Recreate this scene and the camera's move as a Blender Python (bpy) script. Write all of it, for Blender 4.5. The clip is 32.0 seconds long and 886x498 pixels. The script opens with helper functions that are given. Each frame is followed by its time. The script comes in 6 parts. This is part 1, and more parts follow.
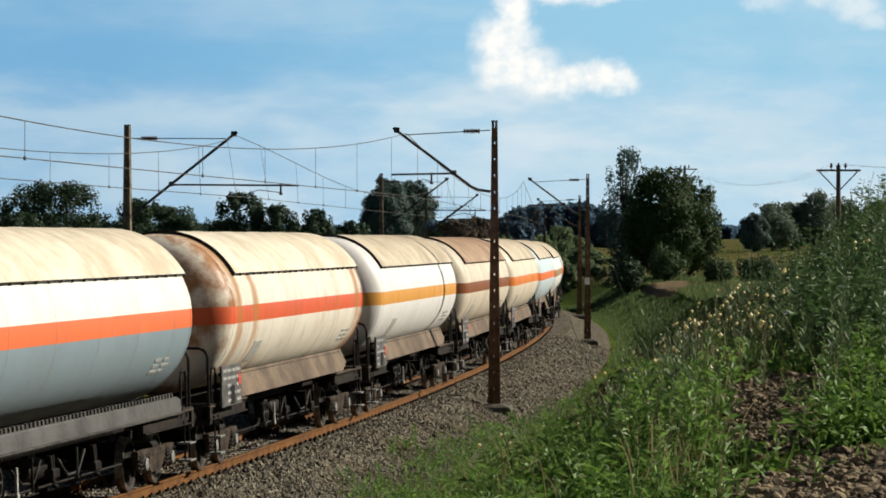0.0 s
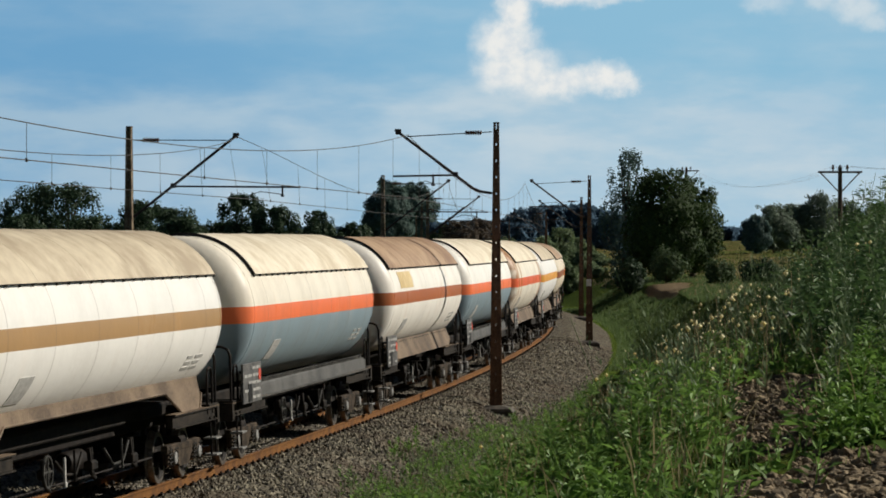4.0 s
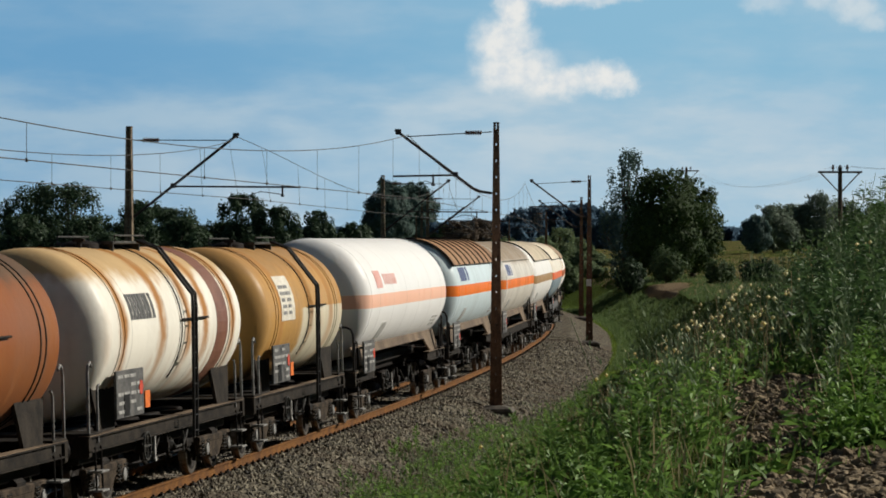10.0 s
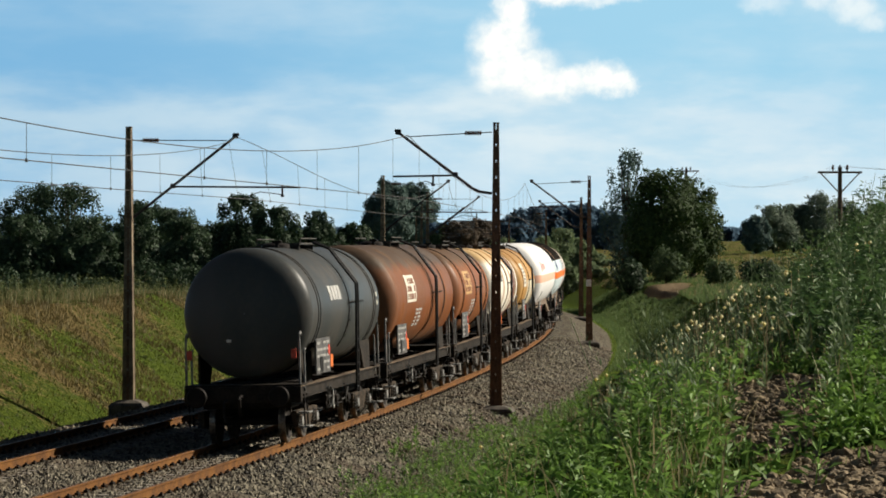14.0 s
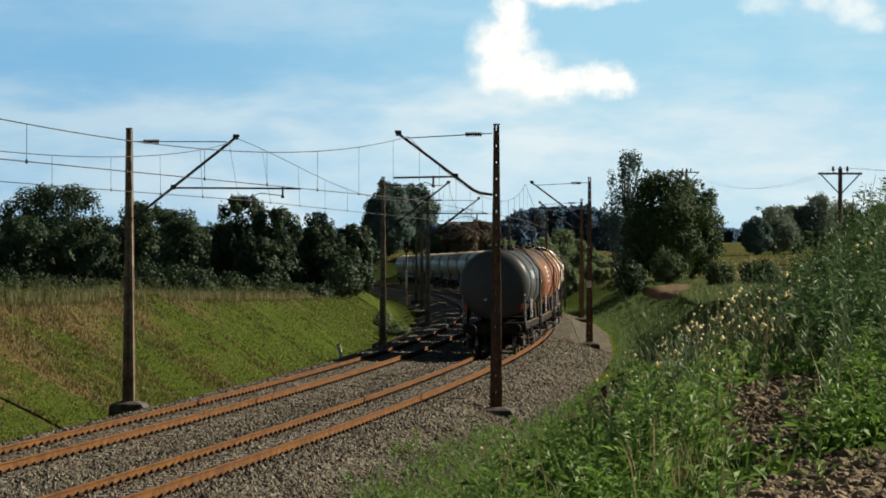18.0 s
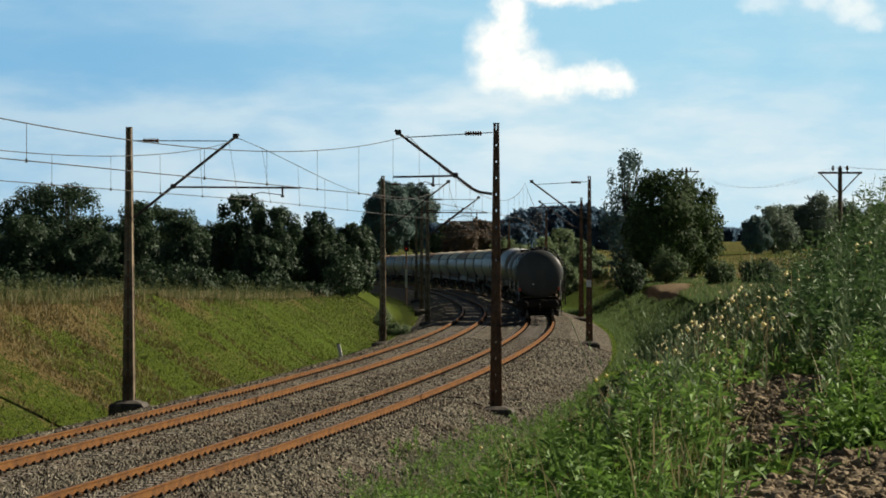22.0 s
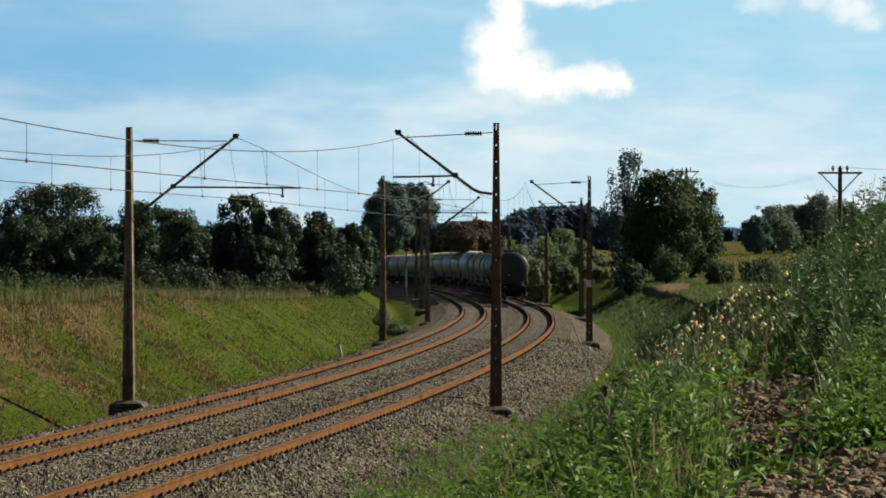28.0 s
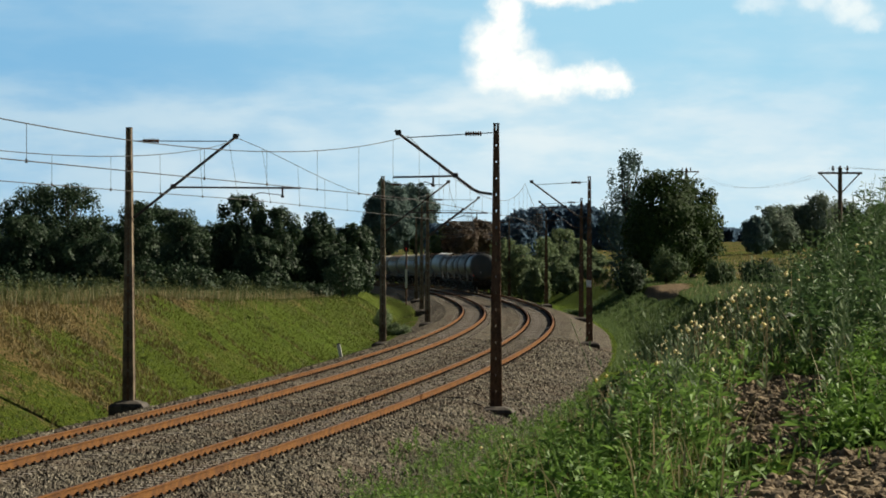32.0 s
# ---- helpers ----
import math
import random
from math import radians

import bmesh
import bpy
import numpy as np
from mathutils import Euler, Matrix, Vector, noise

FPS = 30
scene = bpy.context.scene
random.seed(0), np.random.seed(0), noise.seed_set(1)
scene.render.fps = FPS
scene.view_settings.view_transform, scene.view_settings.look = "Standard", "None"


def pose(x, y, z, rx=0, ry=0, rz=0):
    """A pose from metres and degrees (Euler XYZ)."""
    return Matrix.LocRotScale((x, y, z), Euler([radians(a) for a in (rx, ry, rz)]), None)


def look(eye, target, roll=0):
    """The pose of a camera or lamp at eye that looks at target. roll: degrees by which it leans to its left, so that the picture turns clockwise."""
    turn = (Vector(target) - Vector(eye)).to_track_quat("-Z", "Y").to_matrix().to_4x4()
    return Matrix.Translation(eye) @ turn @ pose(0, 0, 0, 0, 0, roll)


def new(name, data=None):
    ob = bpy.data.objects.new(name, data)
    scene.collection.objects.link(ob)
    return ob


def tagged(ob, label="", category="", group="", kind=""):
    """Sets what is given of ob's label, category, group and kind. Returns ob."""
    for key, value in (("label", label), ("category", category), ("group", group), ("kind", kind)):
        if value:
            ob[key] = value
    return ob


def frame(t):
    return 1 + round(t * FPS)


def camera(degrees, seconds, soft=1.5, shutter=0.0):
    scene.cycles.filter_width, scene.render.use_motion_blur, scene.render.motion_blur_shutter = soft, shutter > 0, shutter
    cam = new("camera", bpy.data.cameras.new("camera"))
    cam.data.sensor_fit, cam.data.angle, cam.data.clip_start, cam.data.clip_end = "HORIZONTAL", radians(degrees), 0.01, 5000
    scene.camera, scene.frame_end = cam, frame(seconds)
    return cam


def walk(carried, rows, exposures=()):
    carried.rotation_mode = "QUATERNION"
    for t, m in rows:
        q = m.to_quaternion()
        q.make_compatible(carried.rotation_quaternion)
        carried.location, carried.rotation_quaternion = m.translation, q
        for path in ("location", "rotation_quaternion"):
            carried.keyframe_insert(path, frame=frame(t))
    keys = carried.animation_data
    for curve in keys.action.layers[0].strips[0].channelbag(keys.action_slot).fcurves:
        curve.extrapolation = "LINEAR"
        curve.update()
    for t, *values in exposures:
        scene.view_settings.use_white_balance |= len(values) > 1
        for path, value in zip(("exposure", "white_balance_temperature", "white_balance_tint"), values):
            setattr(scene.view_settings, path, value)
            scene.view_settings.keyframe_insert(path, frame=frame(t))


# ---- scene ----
CAM_H = 4.368
cam = camera(16.69, 32.0, soft=1.75)


def aim(dx=0.0, dy=0.0):
    """Camera turn: a base aim slightly below level, with a small drift in thousandths of a degree."""
    return pose(0, 0, CAM_H, 90 - 0.171 + dy * 0.01072, -0.039, dx * 0.01072)


walk(cam, [(0.0, aim(-3.0, -4.0)), (0.5, aim(-4.5, -1.4)), (1.0, aim(-4.5, -2.0)), (1.5, aim(-2.9, -1.3)),
           (2.0, aim(-1.6, -1.3)), (2.5, aim(-0.9, -1.2)), (3.0, aim(0, -0.8)), (3.5, aim(0, -1.0)),
           (6.0, aim(0, -1.1)), (12.0, aim(0, -0.8)), (13.0, aim(0, -0.3)), (14.0, aim(-0.2, -0.6)),
           (14.5, aim(0, -2.5)), (16.5, aim(0, 0.2)), (17.0, aim(0, 0)), (17.5, aim(0.3, 1.6)), (18.5, aim(0.2, 1.4)),
           (19.0, aim(0, 0.2)), (28.0, aim(0, 0.3)), (29.5, aim(0, 1.0)), (32.0, aim(0, 0.6))],
     exposures=[(0.0, 0.06, 6500, 10), (1.5, 0.02, 6450, 10), (3.0, -0.16, 6400, 10), (6.0, -0.25, 6350, 10), (9.0, -0.26, 6350, 10), (10.0, -0.27, 6350, 10), (11.0, -0.01, 6550, 10),
                (12.0, 0.0, 6550, 10), (13.0, 0.13, 6600, 10), (13.5, 0.18, 6650, 10), (18.0, 0.22, 6850, 10), (32.0, 0.24, 6850, 10)])

# ---- light ----
SUN_AZ, SUN_EL = 69.0, 31.5     # degrees to the right of straight ahead, and above level
world = bpy.data.worlds.new("sky")
scene.world = world
world.use_nodes = True


def nodes_of(tree):
    N = tree.nodes
    N.clear()

    def node(kind, ins=(), **props):
        n = N.new(kind)
        for k, v in props.items():
            setattr_safe(n, k, v)
        for k, v in dict(ins).items():
            sock = n.inputs[k]
            if isinstance(v, bpy.types.NodeSocket):
                tree.links.new(v, sock)
            else:
                sock.default_value = v
        return n
    return node


def setattr_safe(n, k, v):
    if k == "operation":
        n.operation = v
    elif k == "blend_type":
        n.blend_type = v
    elif k == "data_type":
        n.data_type = v
    elif k == "sky_type":
        n.sky_type = v
    elif k == "attribute_name":
        n.attribute_name = v
    elif k == "feature":
        n.feature = v
    elif k == "use_clamp":
        n.use_clamp = v
    elif k == "interpolation_type":
        n.interpolation_type = v


def math_(node, op, a, b=0.0, clamp=False):
    return node("ShaderNodeMath", {0: a, 1: b}, operation=op, use_clamp=clamp).outputs[0]


def mix_(node, fac, a, b):
    n = node("ShaderNodeMix", data_type="RGBA")
    t = n.id_data
    for i, v in ((0, fac), (6, a), (7, b)):
        if isinstance(v, bpy.types.NodeSocket):
            t.links.new(v, n.inputs[i])
        else:
            n.inputs[i].default_value = v
    return n.outputs[2]


def ramp_(node, v, lo, hi, a=0.0, b=1.0):
    n = node("ShaderNodeMapRange", {0: v, 1: lo, 2: hi, 3: a, 4: b}, interpolation_type="SMOOTHSTEP")
    return n.outputs[0]


def noise_(node, vec, scale, detail=3.0, rough=0.55):
    return node("ShaderNodeTexNoise", {"Vector": vec, "Scale": scale, "Detail": detail, "Roughness": rough}).outputs[0]


def scaled_(node, vec, x, y, z):
    return node("ShaderNodeVectorMath", {0: vec, 1: (x, y, z)}, operation="MULTIPLY").outputs[0]


def build_sky():
    node = nodes_of(world.node_tree)
    way = node("ShaderNodeTexCoord").outputs["Generated"]
    sep = node("ShaderNodeSeparateXYZ", {0: way})
    # clear sky, read a little above the true elevation so that it keeps its blue down to the horizon
    lift = node("ShaderNodeVectorMath", {0: scaled_(node, way, 1, 1, 3.0), 1: (0, 0, 0.16)}, operation="ADD").outputs[0]
    sky = node("ShaderNodeTexSky", sky_type="NISHITA")
    sky.sun_disc = False
    world.node_tree.links.new(node("ShaderNodeVectorMath", {0: lift}, operation="NORMALIZE").outputs[0], sky.inputs[0])
    sky.sun_elevation = radians(SUN_EL)
    sky.sun_rotation = radians(SUN_AZ)
    sky.air_density, sky.dust_density, sky.ozone_density = 1.0, 0.6, 2.0
    # layered cloud: a pale veil near the horizon with long flat streaks, open blue above it
    flat = scaled_(node, way, 1.0, 1.0, 3.2)
    n1 = noise_(node, flat, 7.0, 5.0)
    n2 = noise_(node, flat, 26.0, 5.0)
    bank = math_(node, "ADD", math_(node, "MULTIPLY", n1, 0.65), math_(node, "MULTIPLY", n2, 0.35))
    dome = mix_(node, 0.29, (0, 0, 0, 1), sky.outputs[0])
    blue = mix_(node, ramp_(node, sep.outputs[0], -0.13, 0.07), (2.05, 4.75, 7.5, 1), (3.45, 6.5, 8.6, 1))
    gap = mix_(node, ramp_(node, sep.outputs[2], 0.085, 0.17), blue, dome)
    level = math_(node, "SUBTRACT", sep.outputs[2], math_(node, "MULTIPLY", math_(node, "SUBTRACT", bank, 0.5), 0.045))
    low = ramp_(node, level, 0.040, 0.060, 1.0, 0.0)
    wisps = math_(node, "MULTIPLY", ramp_(node, bank, 0.42, 0.68), 0.42)
    wisps = math_(node, "MULTIPLY", wisps, ramp_(node, sep.outputs[2], 0.085, 0.2, 1.0, 0.12))
    cover = math_(node, "MAXIMUM", math_(node, "MULTIPLY", low, ramp_(node, n2, 0.32, 0.66, 0.48, 1.0)), wisps)
    cloud = mix_(node, ramp_(node, n1, 0.35, 0.65), (5.5, 7.5, 8.9, 1), (7.7, 8.8, 9.3, 1))
    cloud = mix_(node, ramp_(node, sep.outputs[0], -0.15, 0.02), (4.5, 6.5, 8.1, 1), cloud)
    col = mix_(node, cover, gap, cloud)
    bg = node("ShaderNodeBackground", {0: col, 1: 0.089})
    node("ShaderNodeOutputWorld", {0: bg.outputs[0]})


build_sky()
sun = new("sun", bpy.data.lights.new("sun", "SUN"))
sun.data.energy, sun.data.angle, sun.data.color = 5.95, radians(0.5), (1.0, 0.93, 0.81)
_sd = Vector((math.sin(radians(SUN_AZ)) * math.cos(radians(SUN_EL)), math.cos(radians(SUN_AZ)) * math.cos(radians(SUN_EL)), math.sin(radians(SUN_EL))))
sun.matrix_basis = look(_sd * 100, (0, 0, 0))


# ---- materials ----
def material(name):
    m = bpy.data.materials.new(name)
    m.use_nodes = True
    return m, nodes_of(m.node_tree)


def finish(m, node, color, rough=0.7, metal=0.0, bump=None, bump_d=0.01, extra=()):
    ins = {"Base Color": color, "Roughness": rough, "Metallic": metal}
    ins.update(dict(extra))
    b = node("ShaderNodeBsdfPrincipled", ins)
    if bump is not None:
        bn = node("ShaderNodeBump", {"Height": bump, "Distance": bump_d, "Strength": 1.0})
        m.node_tree.links.new(bn.outputs[0], b.inputs["Normal"])
    node("ShaderNodeOutputMaterial", {0: b.outputs[0]})
    return m


def rgb(h):
    """Linear colour from a hex code."""
    v = [int(h[i:i + 2], 16) / 255 for i in (0, 2, 4)]
    return tuple(x / 12.92 if x <= 0.04045 else ((x + 0.055) / 1.055) ** 2.4 for x in v) + (1,)


def mottled(name, a, b, scale=3.0, rough=0.7, metal=0.0, fine=25.0, bump_d=0.006, stretch=(1, 1, 1), lo=0.35, hi=0.65):
    """Two colours mixed by a coarse and a fine noise, with relief."""
    m, node = material(name)
    v = scaled_(node, node("ShaderNodeTexCoord").outputs["Object"], *stretch)
    n1, n2 = noise_(node, v, scale, 4), noise_(node, v, fine, 4)
    f = math_(node, "ADD", math_(node, "MULTIPLY", n1, 0.65), math_(node, "MULTIPLY", n2, 0.35))
    return finish(m, node, mix_(node, ramp_(node, f, lo, hi), a, b), rough, metal, n2, bump_d, {"Specular IOR Level": 0.15 if b[0] < 0.1 else 0.35})


def tank_paint(name, main, low=None, low_from=None, stripe=None, rust=0.3, dirt=0.4, z0=2.70, z1=3.02, top=None, zt=3.75, gloss=0.42, ends=None, half=7.0, belts=()):
    """Tank paint: body colour, lower half, stripe and crown by height, with rust runs and grime."""
    m, node = material(name)
    ob = node("ShaderNodeTexCoord").outputs["Object"]
    sep = node("ShaderNodeSeparateXYZ", {0: ob})
    x, y, z = sep.outputs
    wob = noise_(node, ob, 2.2, 3)
    col = main
    if low:
        below = math_(node, "LESS_THAN", z, z0 + 0.02)
        if low_from is not None:
            below = math_(node, "MULTIPLY", below, ramp_(node, math_(node, "ADD", y, wob), low_from, low_from + 0.5))
        col = mix_(node, below, col, low)
    if ends:
        far = math_(node, "ABSOLUTE", y)
        col = mix_(node, ramp_(node, math_(node, "ADD", far, math_(node, "MULTIPLY", wob, 0.8)), half - 1.6, half - 0.2), col, mix_(node, ramp_(node, noise_(node, ob, 0.9, 5, 0.65), 0.40, 0.60), col, ends))
    # the left flank's shade is painted in: the paint darkens and drops its stripe
    flank_shade = ramp_(node, math_(node, "ADD", x, math_(node, "MULTIPLY", wob, 0.5)), -0.55, 0.1, 1.0, 0.0)
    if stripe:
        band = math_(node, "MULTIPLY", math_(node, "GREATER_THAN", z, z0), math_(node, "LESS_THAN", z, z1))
        col = mix_(node, math_(node, "SUBTRACT", band, flank_shade, True), col, stripe)
    if top:
        col = mix_(node, ramp_(node, math_(node, "ADD", z, math_(node, "MULTIPLY", wob, 0.5)), zt, zt + 0.3), col, top)
    runs = noise_(node, scaled_(node, ob, 1.0, 0.9, 0.30), 1.6, 3, 0.5)
    spots = noise_(node, ob, 0.55, 4)
    r = math_(node, "MULTIPLY", ramp_(node, runs, 0.46, 0.80), ramp_(node, spots, 0.38, 0.70))
    for b in belts:
        # rust run down from a strap or seam
        near = math_(node, "ABSOLUTE", math_(node, "SUBTRACT", y, math_(node, "ADD", b, math_(node, "MULTIPLY", math_(node, "SUBTRACT", wob, 0.5), 0.5))))
        r = math_(node, "MAXIMUM", r, math_(node, "MULTIPLY", ramp_(node, near, 0.04, 0.42, 1.0, 0.0), ramp_(node, math_(node, "ADD", z, wob), 1.9, 3.5, 0.3, 1.0)))
    col = mix_(node, math_(node, "MULTIPLY", r, rust, True), col, (0.36, 0.165, 0.045, 1))
    soft = math_(node, "ADD", math_(node, "MULTIPLY", noise_(node, scaled_(node, ob, 1.0, 0.7, 0.45), 1.3, 4), 0.7), math_(node, "MULTIPLY", noise_(node, ob, 9.0, 4), 0.3))
    grime = math_(node, "MULTIPLY", ramp_(node, soft, 0.40, 0.70), dirt * 0.75)
    col = mix_(node, grime, col, (0.17, 0.135, 0.10, 1))
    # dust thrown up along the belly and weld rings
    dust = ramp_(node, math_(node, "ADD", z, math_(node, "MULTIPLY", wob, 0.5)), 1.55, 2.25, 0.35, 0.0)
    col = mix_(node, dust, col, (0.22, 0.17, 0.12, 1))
    # dark grey mixed in for the shade on the left flank
    col = mix_(node, math_(node, "MULTIPLY", flank_shade, 0.84), col, (0.085, 0.078, 0.074, 1))
    seams = math_(node, "PINGPONG", math_(node, "ADD", y, 1.0), 1.2)
    seam = math_(node, "LESS_THAN", seams, 0.018)
    relief = math_(node, "ADD", math_(node, "MULTIPLY", noise_(node, ob, 6.0, 3), 0.6), math_(node, "MULTIPLY", seam, 0.5))
    col = mix_(node, math_(node, "MULTIPLY", seam, 0.38), col, (0.16, 0.12, 0.09, 1))
    # dirt washed down beside the weld rings
    wash = math_(node, "MULTIPLY", ramp_(node, math_(node, "ADD", seams, math_(node, "MULTIPLY", wob, 0.3)), 0.12, 0.42, 0.30, 0.0), ramp_(node, z, 1.6, 3.3, 1.0, 0.0))
    col = mix_(node, math_(node, "MULTIPLY", wash, dirt, True), col, (0.20, 0.155, 0.11, 1))
    rough = ramp_(node, math_(node, "ADD", grime, r), 0.0, 0.8, gloss, 0.8)
    return finish(m, node, col, rough, 0.0, relief, 0.006, {"Specular IOR Level": 0.15})


M_STEEL = mottled("dark_steel", (0.006, 0.005, 0.0045, 1), (0.022, 0.017, 0.014, 1), 4.0, 0.65, 0.1, 30)
M_BOGIE = mottled("bogie_iron", (0.004, 0.0035, 0.003, 1), (0.022, 0.017, 0.013, 1), 5.0, 0.7, 0.0, 30)
M_FRAME = mottled("dusty_bogie_frame", (0.014, 0.011, 0.008, 1), (0.085, 0.062, 0.042, 1), 4.0, 0.8, 0.0, 26)
M_SOLE = mottled("underframe_paint", (0.007, 0.006, 0.005, 1), (0.034, 0.027, 0.020, 1), 3.0, 0.75, 0.0, 22)
M_SADDLE = mottled("grey_saddle_paint", (0.030, 0.030, 0.028, 1), (0.095, 0.090, 0.080, 1), 2.0, 0.7, 0.0, 16)
M_SKIRT = mottled("dusty_skirt", (0.070, 0.046, 0.028, 1), (0.19, 0.135, 0.085, 1), 1.2, 0.75, 0.0, 22)
M_SKIRTGREY = mottled("grey_skirt", (0.042, 0.042, 0.040, 1), (0.100, 0.098, 0.092, 1), 1.4, 0.7, 0.0, 22)
M_TREAD = mottled("wheel_tread", (0.10, 0.085, 0.07, 1), (0.28, 0.25, 0.22, 1), 8.0, 0.4, 0.8, 40)
M_RAIL = mottled("rusty_rail", (0.080, 0.029, 0.004, 1), (0.180, 0.074, 0.010, 1), 2.5, 0.9, 0.0, 40)
M_RAILTOP = mottled("rail_head", (0.150, 0.060, 0.018, 1), (0.235, 0.110, 0.040, 1), 3.0, 0.45, 0.3, 40)
M_SLEEPER = mottled("concrete_sleeper", (0.11, 0.095, 0.075, 1), (0.23, 0.205, 0.17, 1), 3.0, 0.9, 0.0, 30)
M_CONCRETE = mottled("concrete", (0.035, 0.03, 0.025, 1), (0.12, 0.105, 0.085, 1), 2.5, 0.9, 0.0, 24)
M_MAST = mottled("mast_steel", (0.060, 0.030, 0.017, 1), (0.16, 0.085, 0.045, 1), 3.0, 0.7, 0.1, 30)
# lighter copy of the mast steel: sun on the left masts as colour
M_MASTLIT = mottled("sunlit_mast_steel", (0.075, 0.052, 0.034, 1), (0.26, 0.20, 0.125, 1), 2.0, 0.8, 0.0, 20)
M_ARM = mottled("arm_tube", (0.03, 0.028, 0.03, 1), (0.09, 0.08, 0.075, 1), 5.0, 0.55, 0.4, 30)
M_WIRE = mottled("wire_metal", (0.05, 0.05, 0.045, 1), (0.12, 0.11, 0.10, 1), 2.0, 0.5, 0.6, 20)
M_INSUL = mottled("insulator_glaze", (0.05, 0.02, 0.012, 1), (0.10, 0.05, 0.03, 1), 9.0, 0.25, 0.0, 40)
M_WHITE = mottled("white_enamel", (0.55, 0.53, 0.48, 1), (0.78, 0.76, 0.72, 1), 6.0, 0.5, 0.0, 30)
M_ORANGE = mottled("orange_enamel", (0.60, 0.13, 0.025, 1), (0.78, 0.20, 0.04, 1), 6.0, 0.5, 0.0, 30)
M_RED = mottled("red_enamel", (0.45, 0.05, 0.03, 1), (0.62, 0.09, 0.05, 1), 6.0, 0.5, 0.0, 30)
M_INK = mottled("dark_ink", (0.010, 0.010, 0.010, 1), (0.026, 0.025, 0.024, 1), 6.0, 0.55, 0.0, 30)
M_NAVY = mottled("navy_ink", (0.05, 0.07, 0.16, 1), (0.10, 0.13, 0.24, 1), 6.0, 0.6, 0.0, 30)
M_PALE = mottled("pale_lettering", (0.55, 0.50, 0.40, 1), (0.75, 0.72, 0.62, 1), 6.0, 0.6, 0.0, 30)
M_TAN = mottled("tan_lettering", (0.42, 0.24, 0.09, 1), (0.60, 0.38, 0.16, 1), 6.0, 0.6, 0.0, 30)
M_PLATE = mottled("grey_plate", (0.11, 0.11, 0.105, 1), (0.27, 0.265, 0.25, 1), 5.0, 0.6, 0.0, 30)
M_TAG = mottled("soiled_paper", (0.16, 0.16, 0.155, 1), (0.42, 0.41, 0.38, 1), 7.0, 0.7, 0.0, 30)
M_BOARD = mottled("dark_board", (0.040, 0.040, 0.040, 1), (0.130, 0.126, 0.118, 1), 5.0, 0.6, 0.0, 30)
M_FADED = mottled("faded_stencil", (0.34, 0.33, 0.31, 1), (0.50, 0.49, 0.46, 1), 6.0, 0.6, 0.0, 30)
M_POLE = mottled("wooden_pole", (0.05, 0.035, 0.025, 1), (0.12, 0.085, 0.06, 1), 3.0, 0.85, 0.0, 30, stretch=(3, 3, 0.4))
M_BARK = mottled("bark", (0.04, 0.032, 0.025, 1), (0.11, 0.085, 0.065, 1), 2.0, 0.9, 0.0, 16, 0.02, stretch=(3, 3, 0.5))
M_SOIL = mottled("bare_soil", (0.066, 0.048, 0.028, 1), (0.28, 0.215, 0.130, 1), 3.0, 0.95, 0.0, 18, 0.03)


def leaf_material(name, a, b, rough=0.55, trans=0.35, shine=0.18):
    m, node = material(name)
    geo = node("ShaderNodeNewGeometry")
    tc = node("ShaderNodeTexCoord").outputs["Object"]
    f = math_(node, "ADD", math_(node, "MULTIPLY", geo.outputs["Random Per Island"], 0.6), math_(node, "MULTIPLY", noise_(node, tc, 0.5, 3), 0.4))
    col = mix_(node, f, a, b)
    d = node("ShaderNodeBsdfPrincipled", {"Base Color": col, "Roughness": rough, "Specular IOR Level": shine})
    t = node("ShaderNodeBsdfTranslucent", {0: col})
    mx = node("ShaderNodeMixShader", {0: trans, 1: d.outputs[0], 2: t.outputs[0]})
    node("ShaderNodeOutputMaterial", {0: mx.outputs[0]})
    return m


M_LEAF_DARK = leaf_material("alder_leaf", (0.011, 0.027, 0.014, 1), (0.064, 0.104, 0.050, 1), 0.6, 0.22)
M_LEAF_BUSH = leaf_material("bush_leaf", (0.012, 0.031, 0.009, 1), (0.058, 0.096, 0.024, 1), 0.7, 0.22)
M_LEAF_MID = leaf_material("willow_leaf", (0.038, 0.065, 0.030, 1), (0.100, 0.145, 0.060, 1), 0.7, 0.3)
# grey-green leaf with blue distance haze mixed into its colour
M_LEAF_GREY = leaf_material("hazed_poplar_leaf", (0.056, 0.100, 0.090, 1), (0.110, 0.165, 0.138, 1), 0.7, 0.35)
M_LEAF_PALE = leaf_material("pale_willow_leaf", (0.085, 0.120, 0.085, 1), (0.170, 0.215, 0.150, 1), 0.7, 0.35)
M_LEAF_LIGHT = leaf_material("light_willow_leaf", (0.095, 0.135, 0.070, 1), (0.225, 0.290, 0.145, 1), 0.6, 0.5)
# distance haze of the far woods is put into this pale blue leaf colour
M_LEAF_FAR = leaf_material("hazed_far_leaf", (0.082, 0.140, 0.200, 1), (0.095, 0.155, 0.215, 1), 0.9, 0.75, 0.05)
M_WEED = leaf_material("weed_leaf", (0.024, 0.070, 0.014, 1), (0.270, 0.440, 0.100, 1), 0.55, 0.36, 0.25)
M_WEED_BROAD = leaf_material("broad_weed_leaf", (0.034, 0.095, 0.014, 1), (0.215, 0.385, 0.055, 1), 0.55, 0.32, 0.25)
M_WEED_DARK = leaf_material("nettle_leaf", (0.018, 0.052, 0.018, 1), (0.145, 0.240, 0.082, 1), 0.55, 0.32, 0.25)
